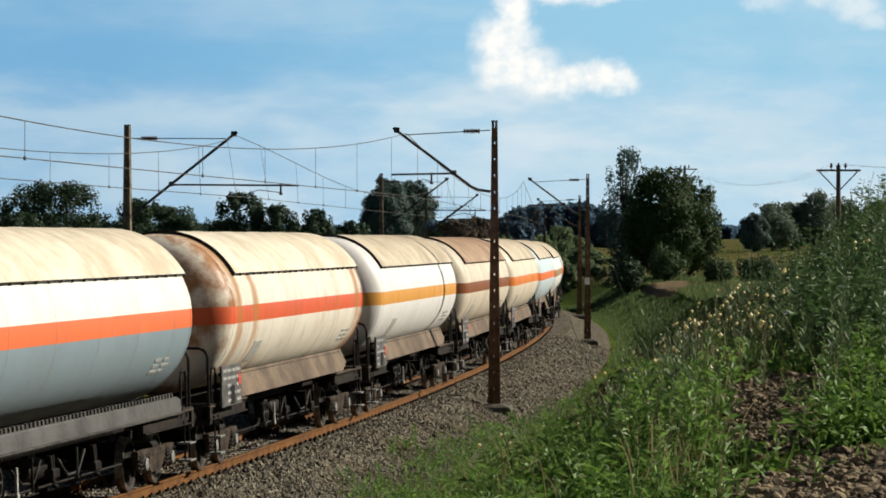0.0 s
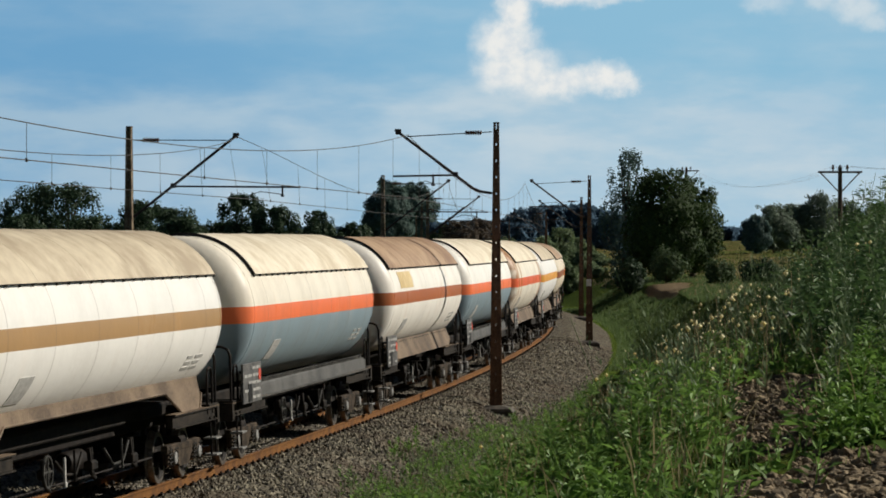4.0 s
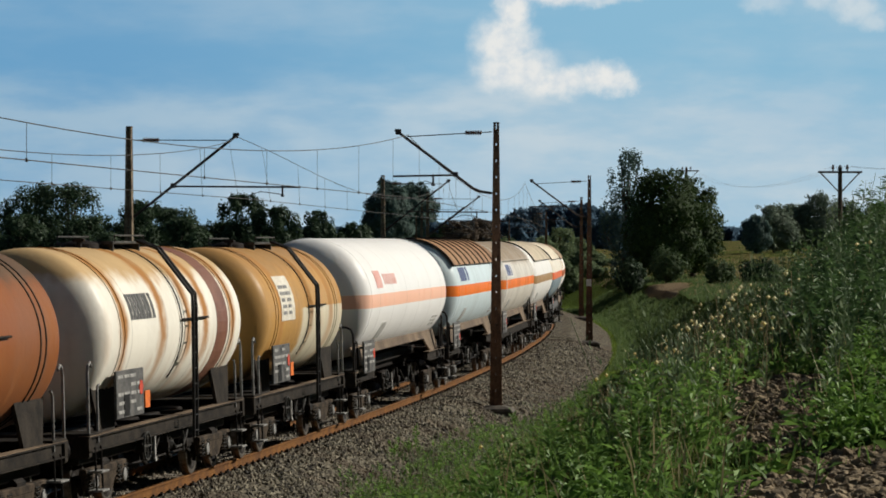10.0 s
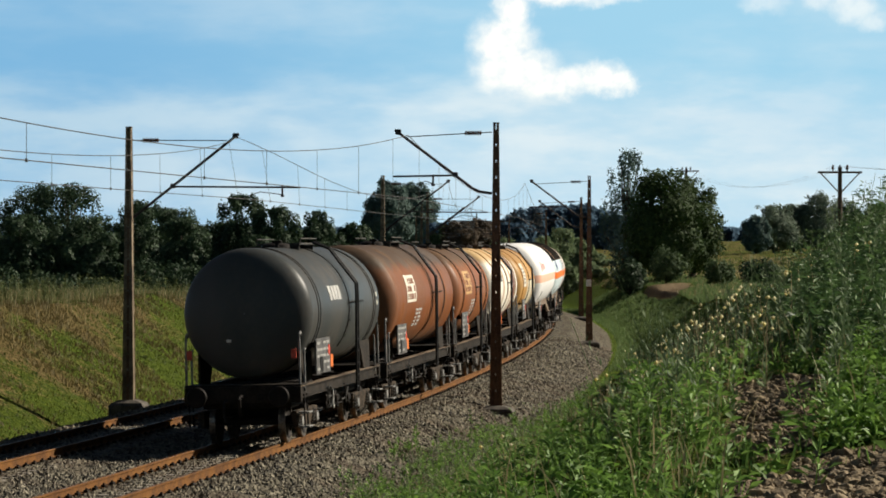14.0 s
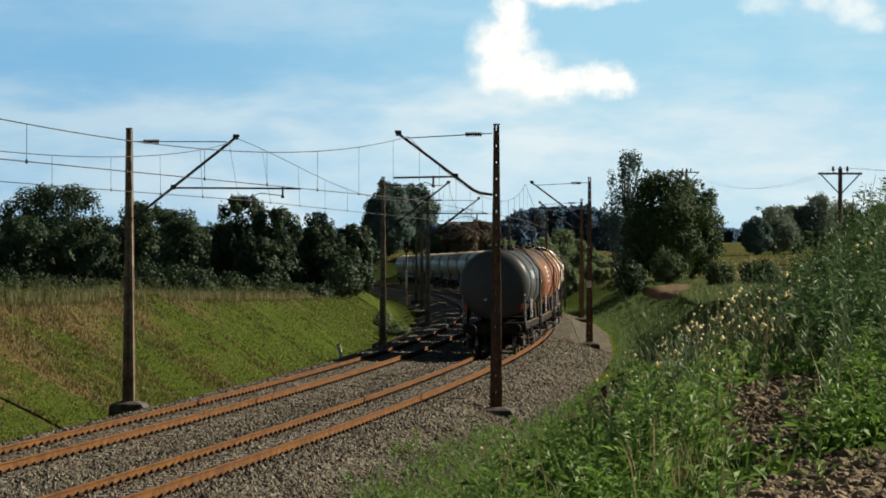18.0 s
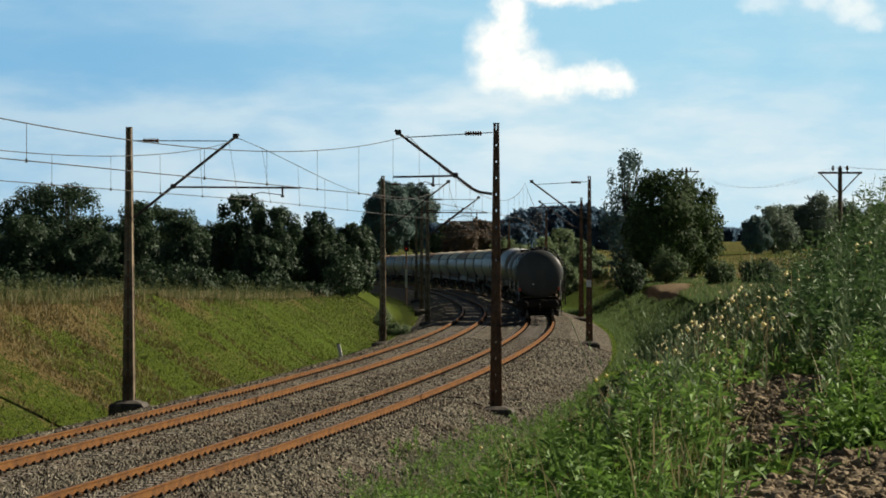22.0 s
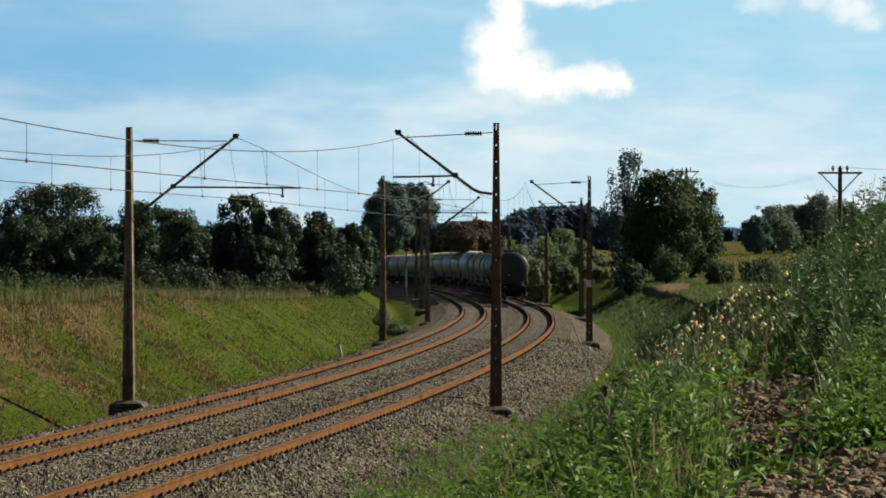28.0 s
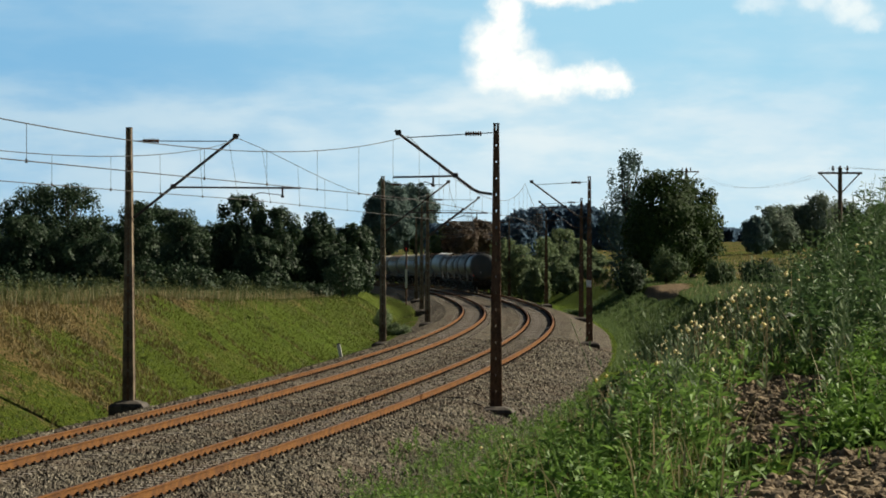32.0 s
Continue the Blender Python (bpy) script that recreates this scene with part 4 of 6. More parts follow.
def end_gear(wagon, y, sgn, oil):
    """Buffers, coupling, steps and handrails at one end of a wagon."""
    def buffer_mesh():
        m = Mesh()
        m.lathe([(0, 0.12), (0.05, 0.12), (0.05, 0.085), (0.36, 0.08), (0.36, 0.05), (0.50, 0.05)], 14, (0, 0, 0))
        return m.data("buffer", M_STEEL, True)
    turn = Matrix.Rotation(0 if sgn > 0 else math.pi, 4, "Z")
    for sx in (-1, 1):
        b = part("buffer", cached("buffer", buffer_mesh), wagon, Matrix.Translation((sx * 0.875, y, 1.05)) @ turn)
        part("buffer_head", cached("buffer_head", lambda: Mesh().lathe([(0.49, 0.01), (0.49, 0.20), (0.52, 0.225), (0.555, 0.2), (0.56, 0.01)], 18, (0, 0, 0)).data("buffer_head", M_STEEL, True)), b)
    part("end_beam", cached("end_beam", lambda: Mesh().box((0, 0, 1.06), (2.5, 0.16, 0.34), 0.03).data("end_beam", M_SOLE)), wagon, pose(0, y - sgn * 0.08, 0))
    part("coupling_hook", cached("hook", lambda: Mesh().tube([(0, 0, 1.04), (0, 0.28, 1.04), (0, 0.36, 0.98), (0, 0.33, 0.86), (0, 0.26, 0.62)], 0.035, 8).data("coupling_hook", M_STEEL)), wagon, Matrix.Translation((0, y, 0)) @ turn)
    part("brake_hose", cached("hose", lambda: Mesh().tube([(0.35, 0, 0.95), (0.36, 0.16, 0.92), (0.36, 0.24, 0.72), (0.34, 0.20, 0.50)], 0.028, 8).data("brake_hose", M_INK)), wagon, Matrix.Translation((0, y, 0)) @ turn)
    part("end_platform", cached("end_platform", lambda: Mesh().box((0, -0.42, 1.25), (2.5, 0.75, 0.05), 0.01).data("end_platform", M_SOLE)), wagon, Matrix.Translation((0, y, 0)) @ turn)
    for sx in (-1, 1):
        if oil:
            rail = cached("cane_rail", lambda: Mesh().tube([(0, 0, 1.1), (0, 0, 2.20), (0, -0.04, 2.32), (0, -0.14, 2.37), (0, -0.24, 2.30)], 0.026, 8).data("handrail", M_PLATE))
            part("handrail", rail, wagon, Matrix.Translation((sx * 1.22, y - sgn * 0.1, 0)) @ turn, "pale bent handrail")
            part("handrail", cached("cane_low", lambda: Mesh().tube([(0, 0, 1.1), (0, 0, 1.90), (0, -0.04, 1.98), (0, -0.12, 2.0)], 0.022, 8).data("handrail", M_PLATE)), wagon, Matrix.Translation((sx * 1.22, y - sgn * 0.65, 0)) @ turn)
        else:
            part("handrail", cached(("arch", sx), lambda: Mesh().tube([(0, 0, 1.1), (0, 0, 2.12), (-0.05 * sx, 0, 2.24), (-0.16 * sx, 0, 2.29), (-0.72 * sx, 0, 2.31)], 0.026, 8).data("handrail", M_STEEL)), wagon, pose(sx * 1.2, y - sgn * 0.12, 0), "dark tubular handrail")
            part("handrail", cached("loop_rail", lambda: Mesh().tube([(0, 0, 1.1), (0, 0, 1.78), (0, -0.06, 1.9), (0, -0.2, 1.94), (0, -0.34, 1.9), (0, -0.4, 1.78), (0, -0.4, 1.1)], 0.024, 8).data("handrail", M_STEEL)), wagon, Matrix.Translation((sx * 1.2, y - sgn * 0.35, 0)) @ turn)
        step = cached("step", lambda: Mesh().tube([(0, -0.18, 1.05), (0.02, -0.18, 0.34)], 0.018, 6).tube([(0, 0.18, 1.05), (0.02, 0.18, 0.34)], 0.018, 6).data("step_frame", M_STEEL))
        st = part("step_frame", step, wagon, pose(sx * 1.24, y - sgn * 0.55, 0))
        for z in (0.36, 0.66):
            part("tread", cached("tread", lambda: Mesh().box((0, 0, 0), (0.24, 0.42, 0.035), 0.008).data("tread", M_PLATE)), st, pose(0, 0, z), "worn pale metal tread")


def wall_patch(r, zc, y0, y1, z0, z1, mat, name="mark", lift=0.006, n=6, slant=0.0):
    """A painted or fixed panel that follows the tank's right-hand wall."""
    a0, a1 = math.acos(max(-1, min(1, (z1 - zc) / r))), math.acos(max(-1, min(1, (z0 - zc) / r)))
    m = Mesh()
    v = []
    for k in range(n + 1):
        a = a0 + (a1 - a0) * k / n
        sh = slant * (1 - k / n)
        for y in (y0 + sh, y1 + sh):
            for q in (r + lift, r - 0.004):
                v.append((q * math.sin(a), y, zc + q * math.cos(a)))
    f = []
    for k in range(n):
        b = k * 4
        f += [(b, b + 4, b + 6, b + 2), (b, b + 1, b + 5, b + 4), (b + 2, b + 6, b + 7, b + 3)]
    f += [(0, 2, 3, 1), (n * 4, n * 4 + 1, n * 4 + 3, n * 4 + 2)]
    return m.add(v, f).data(name, mat)


def bars(parent, r, zc, y0, y1, z0, z1, rows, cols, mat, name="lettering_bar", lift=0.011, seed=1):
    """Writing that cannot be read: short bars in rows."""
    rng = random.Random(seed)
    dz = (z1 - z0) / rows
    for i in range(rows):
        y = y0
        for j in range(cols):
            w = (y1 - y0) / cols * rng.uniform(0.55, 0.92)
            part(name, wall_patch(r, zc, y, y + w, z0 + i * dz + dz * (0.2 if rows > 1 else 0.04), z0 + i * dz + dz * (0.72 if rows > 1 else 0.96), mat, name, lift, 2), parent)
            y += (y1 - y0) / cols


def data_board(wagon, y, z, orange=True, seed=3):
    """The grey panel of labels near the end of a wagon, on brackets."""
    b = part("data_board", cached("board", lambda: Mesh().box((0, 0, 0), (0.04, 1.75, 0.76), 0.008).data("data_board", M_BOARD)), wagon, pose(1.36, y, z), "grey label panel with pale paper tags")
    rng = random.Random(seed)
    me = cached("tag", lambda: Mesh().box((0, 0, 0), (0.008, 0.35, 0.055)).data("paper_tag", M_TAG))
    dk = cached("slot", lambda: Mesh().box((0, 0, 0), (0.010, 0.34, 0.34)).data("dark_slot", M_INK))
    for i in range(4):
        for j in range(5):
            if rng.random() < 0.72:
                part("paper_tag", me, b, pose(0.024, -0.62 + i * 0.40 + rng.uniform(-0.03, 0.03), -0.28 + j * 0.14))
    part("dark_slot", dk, b, pose(0.026, rng.choice((-0.25, 0.05)), -0.18))
    part("red_disc", cached("red_disc", lambda: Mesh().lathe([(0.0, 0.0), (0.0, 0.12), (0.012, 0.12), (0.012, 0.0)], 14, (0, 0, 0), "x").data("red_disc", M_RED)), b, pose(0.022, 0.68, 0.02 + rng.uniform(-0.1, 0.15)))
    for q in (-0.25, 0.2):
        part("bracket", cached("bracket", lambda: Mesh().box((-0.12, 0, 0), (0.22, 0.05, 0.05)).data("bracket", M_STEEL)), b, pose(0, 0, q))
    if orange:
        part("orange_plate", cached("orange_plate", lambda: Mesh().box((0, 0, 0), (0.025, 0.32, 0.28), 0.005).data("orange_plate", M_ORANGE)), wagon, pose(1.34, y + 1.25, z - 0.16), "orange warning plate")


def skirt(wagon, half_len, mat, narrow=False):
    """A long plate under the tank from saddle to saddle, with a row of rivets or of short brackets."""
    for sx in (-1, 1):
        h, t = half_len, 0.02
        if narrow:
            a = [(1.21, -h, 1.50), (1.21, h, 1.50), (1.235, h + 0.2, 1.44), (1.25, h + 0.2, 1.22), (1.25, -h - 0.2, 1.22), (1.235, -h - 0.2, 1.44)]
        else:
            a = [(1.07, -h, 1.74), (1.07, h, 1.74), (1.20, h, 1.42), (1.25, h - 0.7, 1.27), (1.25, -h + 0.7, 1.27), (1.20, -h, 1.42)]
        v = [(sx * x, y, z) for x, y, z in a] + [(sx * (x - t), y, z) for x, y, z in a]
        f = [(0, 1, 2, 3, 4, 5), (11, 10, 9, 8, 7, 6)] + [(i, (i + 1) % 6, 6 + (i + 1) % 6, 6 + i) for i in range(6)]
        s = part("skirt", Mesh().add(v, f).data("skirt", mat), wagon, None, "grey side beam" if narrow else "dusty side skirt plate")
        riv = Mesh()
        n = int(2 * h / (0.21 if narrow else 0.16))
        for i in range(n):
            y = -h + 0.1 + i * (2 * h - 0.2) / n
            if narrow:
                riv.box((sx * 1.18, y, 1.53), (0.07, 0.10, 0.09), 0.01)
            else:
                riv.box((sx * 1.082, y, 1.665), (0.03, 0.07, 0.06))
        tagged(part("rivets", riv.data("rivets", M_SADDLE if narrow else M_INK), s), kind="stuff")
        if narrow:
            part("lower_flange", Mesh().box((sx * 1.26, 0, 1.215), (0.10, 2 * h + 0.4, 0.03), 0.005).data("lower_flange", M_SADDLE), s)


def cradle(wagon, h, mat):
    """A long plate hugging the tank's belly, flaring down into a saddle at each end."""
    low = [(-h, 1.50), (-h + 0.35, 1.22), (-h + 1.7, 1.22), (-h + 2.6, 1.60), (h - 2.6, 1.60), (h - 1.7, 1.22), (h - 0.35, 1.22), (h, 1.50)]
    for sx in (-1, 1):
        v, f = [], []
        for y, z in low:
            for t in (0.0, 0.03):
                v += [(sx * (1.02 + (1.80 - z) * 0.22 - t), y, z), (sx * (1.02 - t), y, 1.80)]
        for i in range(len(low) - 1):
            b = i * 4
            f += [(b, b + 4, b + 5, b + 1), (b + 3, b + 7, b + 6, b + 2), (b, b + 2, b + 6, b + 4), (b + 1, b + 5, b + 7, b + 3)]
        f += [(0, 1, 3, 2), (len(v) - 4, len(v) - 2, len(v) - 1, len(v) - 3)]
        c = part("cradle", Mesh().add(v, f).data("cradle", mat), wagon, None, "dusty belly plate flaring into saddles")
        part("cradle_lip", Mesh().tube([(sx * (1.03 + (1.80 - z) * 0.22), y, z) for y, z in low], 0.022, 5).data("cradle_lip", mat), c)


def saddles(wagon, yb, mat, wide=1.5):
    for y in (-yb, yb):
        for sx in (-1, 1):
            w = wide
            v = []
            for x in (1.04, 1.10):
                v += [(sx * x, y - w, 1.95), (sx * x, y + w, 1.95), (sx * (x + 0.06), y + w * 0.62, 1.22), (sx * (x + 0.06), y - w * 0.62, 1.22)]
            part("saddle", Mesh().add(v, [(0, 1, 2, 3), (7, 6, 5, 4)] + [(i, (i + 1) % 4, 4 + (i + 1) % 4, 4 + i) for i in range(4)]).data("saddle", mat), wagon, None, "plate saddle carrying the tank")


def make_wagon(sc, length, kind, wheels, room, seed):
    oil = kind.endswith("oil") or kind == "brown_oil_small"
    rng = random.Random(seed)
    r, zc, cap = (1.40, 2.77, 0.50) if oil else (1.50, 2.90, 0.62)
    if kind == "brown_oil":
        r, zc = 1.46, 2.78
    wagon = tagged(new("tank_wagon"), LABEL[kind], "tank wagon", "tank wagons of the train")
    half = room / 2 - 0.56
    L = length / 2
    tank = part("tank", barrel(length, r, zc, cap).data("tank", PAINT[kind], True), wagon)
    yb = half - (1.75 if oil else 2.0)
    for y in (-yb, yb):
        bogie_parts(wagon, y, wheels)
    runs = [(0.0, 2 * half)] if oil or kind == "beige_orange" else [(-half + 1.7, 3.4), (half - 1.7, 3.4)]
    for sx in (-1, 1):
        for yc, ln in runs:
            m = Mesh().box((0, 0, 1.10), (0.10, ln, 0.24), 0.02).box((0.02, 0, 1.21), (0.16, ln, 0.025)).box((0.02, 0, 0.99), (0.16, ln, 0.025))
            part("sole_bar", m.data("sole_bar", M_SOLE), wagon, pose(sx * 1.15, yc, 0))
            part("dusty_flange", Mesh().box((0, 0, 1.229), (0.17, ln - 0.02, 0.012)).data("dusty_flange", M_SKIRT), wagon, pose(sx * 1.17, yc, 0), "dust-covered upper flange")
    for sgn in (-1, 1):
        end_gear(wagon, sgn * half, sgn, oil)
    # underneath: air tank, rods, valves, rigging
    part("air_reservoir", cached("reservoir", lambda: Mesh().lathe([(-0.5, 0.02), (-0.47, 0.14), (-0.42, 0.17), (0.42, 0.17), (0.47, 0.14), (0.5, 0.02)], 14, (0.55, 0.6, 0.75)).data("air_reservoir", M_STEEL, True)), wagon)
    part("brake_rod", Mesh().tube([(0.8, -yb + 1.2, 0.50), (0.8, yb - 1.2, 0.50)], 0.022, 6).data("brake_rod", M_STEEL), wagon)
    part("centre_sill", Mesh().box((0, 0, 1.02), (0.5, 2 * half - 0.3, 0.26), 0.03).data("centre_sill", M_STEEL), wagon)
    # added dark filler block; under gas wagons it stands in for shaded void
    flat = not oil
    deep = Mesh().box((0, 0, 0.90 if oil else 1.22), (0.9 if flat else 1.9, 2 * half - 0.9, 0.30 if oil else 0.24), 0.03)
    for k in range(0 if flat else 5):
        deep.box((0, (-0.8 + 0.4 * k) * yb, 1.05), (2.1, 0.16, 0.24), 0.03)
    part("underframe_fill", deep.data("underframe_fill", M_BOGIE), wagon)
    for k in range(2):
        y = (-0.25 + 0.45 * k) * yb + rng.uniform(-0.3, 0.3)
        part("pipe_run", cached(("pipe", k), lambda: Mesh().tube([(1.0, -0.5, 0.92), (1.1, -0.3, 0.70 - 0.05 * k), (1.1, 0.3, 0.66), (1.12, 0.42, 0.82), (1.12, 0.6, 0.98)], 0.024, 6).tube([(1.14, 0.1, 1.05), (1.15, 0.1, 0.56)], 0.02, 6).data("pipe_run", M_SADDLE if k % 2 else M_BOGIE)), wagon, pose(0, y, 0))
    part("hand_wheel", cached("hand_wheel", lambda: Mesh().lathe([(-0.015, 0.22), (-0.015, 0.25), (0.015, 0.25), (0.015, 0.22), (-0.015, 0.22)], 16, (1.26, 0, 0.85), "x").box((1.26, 0, 0.85), (0.02, 0.46, 0.03)).box((1.26, 0, 0.85), (0.02, 0.03, 0.46)).data("hand_wheel", M_SADDLE)), wagon, pose(0, -0.52 * yb, 0), "grey brake hand wheel")
    for k in range(3):
        y = (-0.45 + 0.42 * k) * yb + rng.uniform(-0.2, 0.2)
        part("valve_gear", cached(("valve", k), lambda: Mesh().tube([(1.05, 0, 1.0), (1.08, 0.02, 0.62), (1.08, 0.22, 0.52)], 0.04, 8).tube([(1.02, 0.25, 1.0), (1.05, 0.24, 0.5)], 0.03, 8).box((1.05, 0.12, 0.78 - 0.06 * k), (0.14, 0.34, 0.16), 0.03).data("valve_gear", M_BOGIE)), wagon, pose(0, y, 0))
    part("brake_lever", cached("lever", lambda: Mesh().box((1.22, 0, 0.78), (0.03, 0.07, 0.42), 0.01).box((1.23, 0.0, 0.58), (0.03, 0.10, 0.08), 0.01).data("brake_lever", M_TAG)), wagon, pose(0, -0.35 * yb, 0), "grey brake lever")
    if oil:
        saddles(wagon, L - 1.1, M_SOLE, 0.75)
        for y in ((-L + 1.15, -L + 1.42, L - 1.42, L - 1.15) if kind != "brown_oil" else (0.85,)):
            part("strap", Mesh().lathe([(y - 0.02, r), (y - 0.02, r + 0.014), (y + 0.02, r + 0.014), (y + 0.02, r)], 48, (0, 0, zc)).data("strap", M_BOGIE if kind.startswith("grey") or kind.startswith("brown") else PAINT[kind]), wagon)
        yl = 0.35 if kind != "brown_oil" else 1.35
        for i, dy in enumerate((0.0, 0.25)):
            part("ladder_rail", cached(("ladder_rail", r), lambda: Mesh().tube([(0.55, 0, zc + r + 0.10), (0.92, 0, zc + r - 0.05), (1.52, 0, zc + 0.55), (1.53, 0, zc + 0.3), (1.50, 0, 0.85)], 0.030, 8).data("ladder_rail", M_INK)), wagon, pose(0, yl + dy, 0), "black ladder rail")
        for k in range(9):
            part("rung", cached("rung", lambda: Mesh().tube([(0, 0, 0), (0, 0.25, 0)], 0.014, 6).data("rung", M_INK)), wagon, pose(1.515, yl, 0.95 + k * 0.27))
        part("walkway", cached("walkway", lambda: Mesh().box((0, 0, 0), (1.0, 2.2, 0.05), 0.01).box((0, -0.9, -0.1), (0.9, 0.06, 0.18)).box((0, 0.9, -0.1), (0.9, 0.06, 0.18)).data("walkway", M_SADDLE)), wagon, pose(0, yl - 0.3, zc + r + 0.07))
        rail = cached("top_rail", lambda: Mesh().tube([(0.5, -1.0, 0), (0.5, -1.0, 0.12), (0.5, 1.0, 0.12), (0.5, 1.0, 0)], 0.016, 6).tube([(-0.5, -1.0, 0), (-0.5, -1.0, 0.12), (-0.5, 1.0, 0.12), (-0.5, 1.0, 0)], 0.016, 6).data("top_rail", M_SADDLE))
        part("top_rail", rail, wagon, pose(0, yl - 0.3, zc + r + 0.07))
        part("manhole_dome", cached("dome", lambda: Mesh().lathe([(-0.10, 0.32), (0.05, 0.32), (0.08, 0.28), (0.12, 0.10), (0.12, 0.01)], 18, (0, 0, 0), "z").data("manhole_dome", M_STEEL, True)), wagon, pose(0, yl - 1.7, zc + r))
        part("top_valve", cached("top_valve", lambda: Mesh().tube([(0, 0, -0.05), (0, 0, 0.14)], 0.05, 8).box((0, 0, 0.12), (0.20, 0.14, 0.06), 0.02).data("top_valve", M_STEEL)), wagon, pose(0.15, yl - 2.3, zc + r))
        ring = Mesh().lathe([(yl - 0.42, r + 0.02), (yl - 0.42, r + 0.04), (yl - 0.39, r + 0.04), (yl - 0.39, r + 0.02)], 30, (0, 0, zc), "y", 10, 128)
        part("gauge_pipe", ring.data("gauge_pipe", M_BOGIE), wagon)
        part("outlet_bar", Mesh().tube([(r + 0.03, yl - 0.4, zc + 0.12), (r + 0.03, yl + 1.6, zc + 0.12)], 0.022, 6).data("outlet_bar", M_BOGIE), wagon)
        data_board(wagon, -L + 1.75, 1.80, True, seed)
    else:
        if kind not in ("white_brown", "rusty_red", "cream_brown", "cream_orange", "white_ochre", "grey_low_a", "grey_low_b"):
            cradle(wagon, yb + 1.2, M_SKIRTGREY if kind.startswith("grey") else M_SKIRT)
        else:
            skirt(wagon, yb + (0.9 if kind.startswith("grey") else 0.15), M_SKIRTGREY if kind.startswith("grey") else M_SKIRT, kind.startswith("grey"))
        data_board(wagon, -L + 0.85, 1.56, False, seed)
        if kind in SHIELD:
            ribbed = kind == "blue_ribbed"
            inset = 0.45 if ribbed else 0.62 if kind == "white_brown" else 1.35
            y0, y1 = -L + inset, L - (0.5 if not ribbed else 0.45)
            ro = r + 0.055
            sh = part("sunshield", Mesh().lathe([(y0, r + 0.02), (y0, ro), (y1, ro), (y1, r + 0.02), (y0, r + 0.02)], 26, (0, 0, zc), "y", -62, 62).data("sunshield", SHIELD[kind], True), wagon, None, "weathered sheet-metal sunshield")
            # added dark rim stands in for the shadow gap at the shield's end
            part("shield_edge_shade", Mesh().lathe([(y0 - 0.03, r + 0.012), (y0 - 0.03, ro + 0.012), (y0 + 0.02, ro + 0.012), (y0 + 0.02, r + 0.012)], 26, (0, 0, zc), "y", -62, 62).data("shield_edge_shade", M_INK), sh)
            n = int((y1 - y0) / 0.62)
            br = cached("shield_bracket", lambda: Mesh().box((0, 0, 0), (0.04, 0.045, 0.05), 0.01).data("shield_bracket", M_SADDLE))
            for i in range(n + 1):
                y = y0 + (y1 - y0) * i / n
                for sx in (-1, 1):
                    a = radians(62.5)
                    part("shield_bracket", br, sh, pose(sx * (r + 0.03) * math.sin(a), y, zc + (r + 0.03) * math.cos(a)))
            for sx in (-1, 1):
                a = radians(62.3)
                part("lower_edge", Mesh().tube([(sx * (ro + 0.004) * math.sin(a), y0, zc + (ro + 0.004) * math.cos(a)), (sx * (ro + 0.004) * math.sin(a), y1, zc + (ro + 0.004) * math.cos(a))], 0.009, 5).data("lower_edge", M_BOGIE), sh)
            k = int((y1 - y0) / (1.45 if ribbed else 2.4))
            for i in range(1, k):
                y = y0 + (y1 - y0) * i / k
                part("rib", Mesh().lathe([(y - 0.025, ro), (y, ro + (0.035 if ribbed else 0.008)), (y + 0.025, ro)], 22, (0, 0, zc), "y", -62, 62).data("rib", M_SOLE if ribbed else SHIELD[kind]), sh)
        else:
            if kind == "beige_orange":
                stud = cached("stud", lambda: Mesh().box((0, 0, 0), (0.05, 0.06, 0.06), 0.01).data("stud", M_WHITE))
                for i in range(26):
                    a = radians(60)
                    part("stud", stud, wagon, pose(r * math.sin(a), -L + 1.0 + (2 * L - 2.0) * i / 26, zc + r * math.cos(a)))
        for yy in (-L + cap + 0.06, L - cap - 0.06):
            part("seam_band", Mesh().lathe([(yy - 0.03, r), (yy - 0.03, r + 0.006), (yy + 0.03, r + 0.006), (yy + 0.03, r)], 48, (0, 0, zc)).data("seam_band", PAINT[kind], True), wagon)
        bars(wagon, r, zc, L - 2.6, L - 1.4, 1.95, 2.25, 3, 2, M_FADED, "stencil_bar", 0.006, seed)
        part("placard", wall_patch(r, zc, -L + 3.0, -L + 3.75, 1.92, 2.30, M_FADED, "placard", 0.008, 4, 0.12), wagon, None, "pale rectangular placard")
    # marks of the single wagons
    if kind == "grey_oil":
        bars(wagon, r, zc, -L + 2.8, -L + 4.3, 2.96, 3.30, 1, 4, M_FADED, "logo_bar", 0.008, 5)
        bars(wagon, r, zc, L - 0.95, L - 0.75, 2.7, 3.1, 2, 1, M_PALE, "stencil_bar", 0.008, 6)
        part("tail_plate", Mesh().box((1.12, -half - 0.02, 1.92), (0.11, 0.03, 0.20), 0.01).data("tail_plate", M_RED), wagon, None, "red reflecting tail plate")
        part("tail_plate", Mesh().box((-1.12, -half - 0.02, 1.92), (0.11, 0.03, 0.20), 0.01).data("tail_plate", M_RED), wagon, None, "red reflecting tail plate")
        part("end_mark", Mesh().box((-0.35, -L + 0.03, 2.2), (0.10, 0.06, 0.06), 0.01).data("end_mark", M_WHITE), wagon)
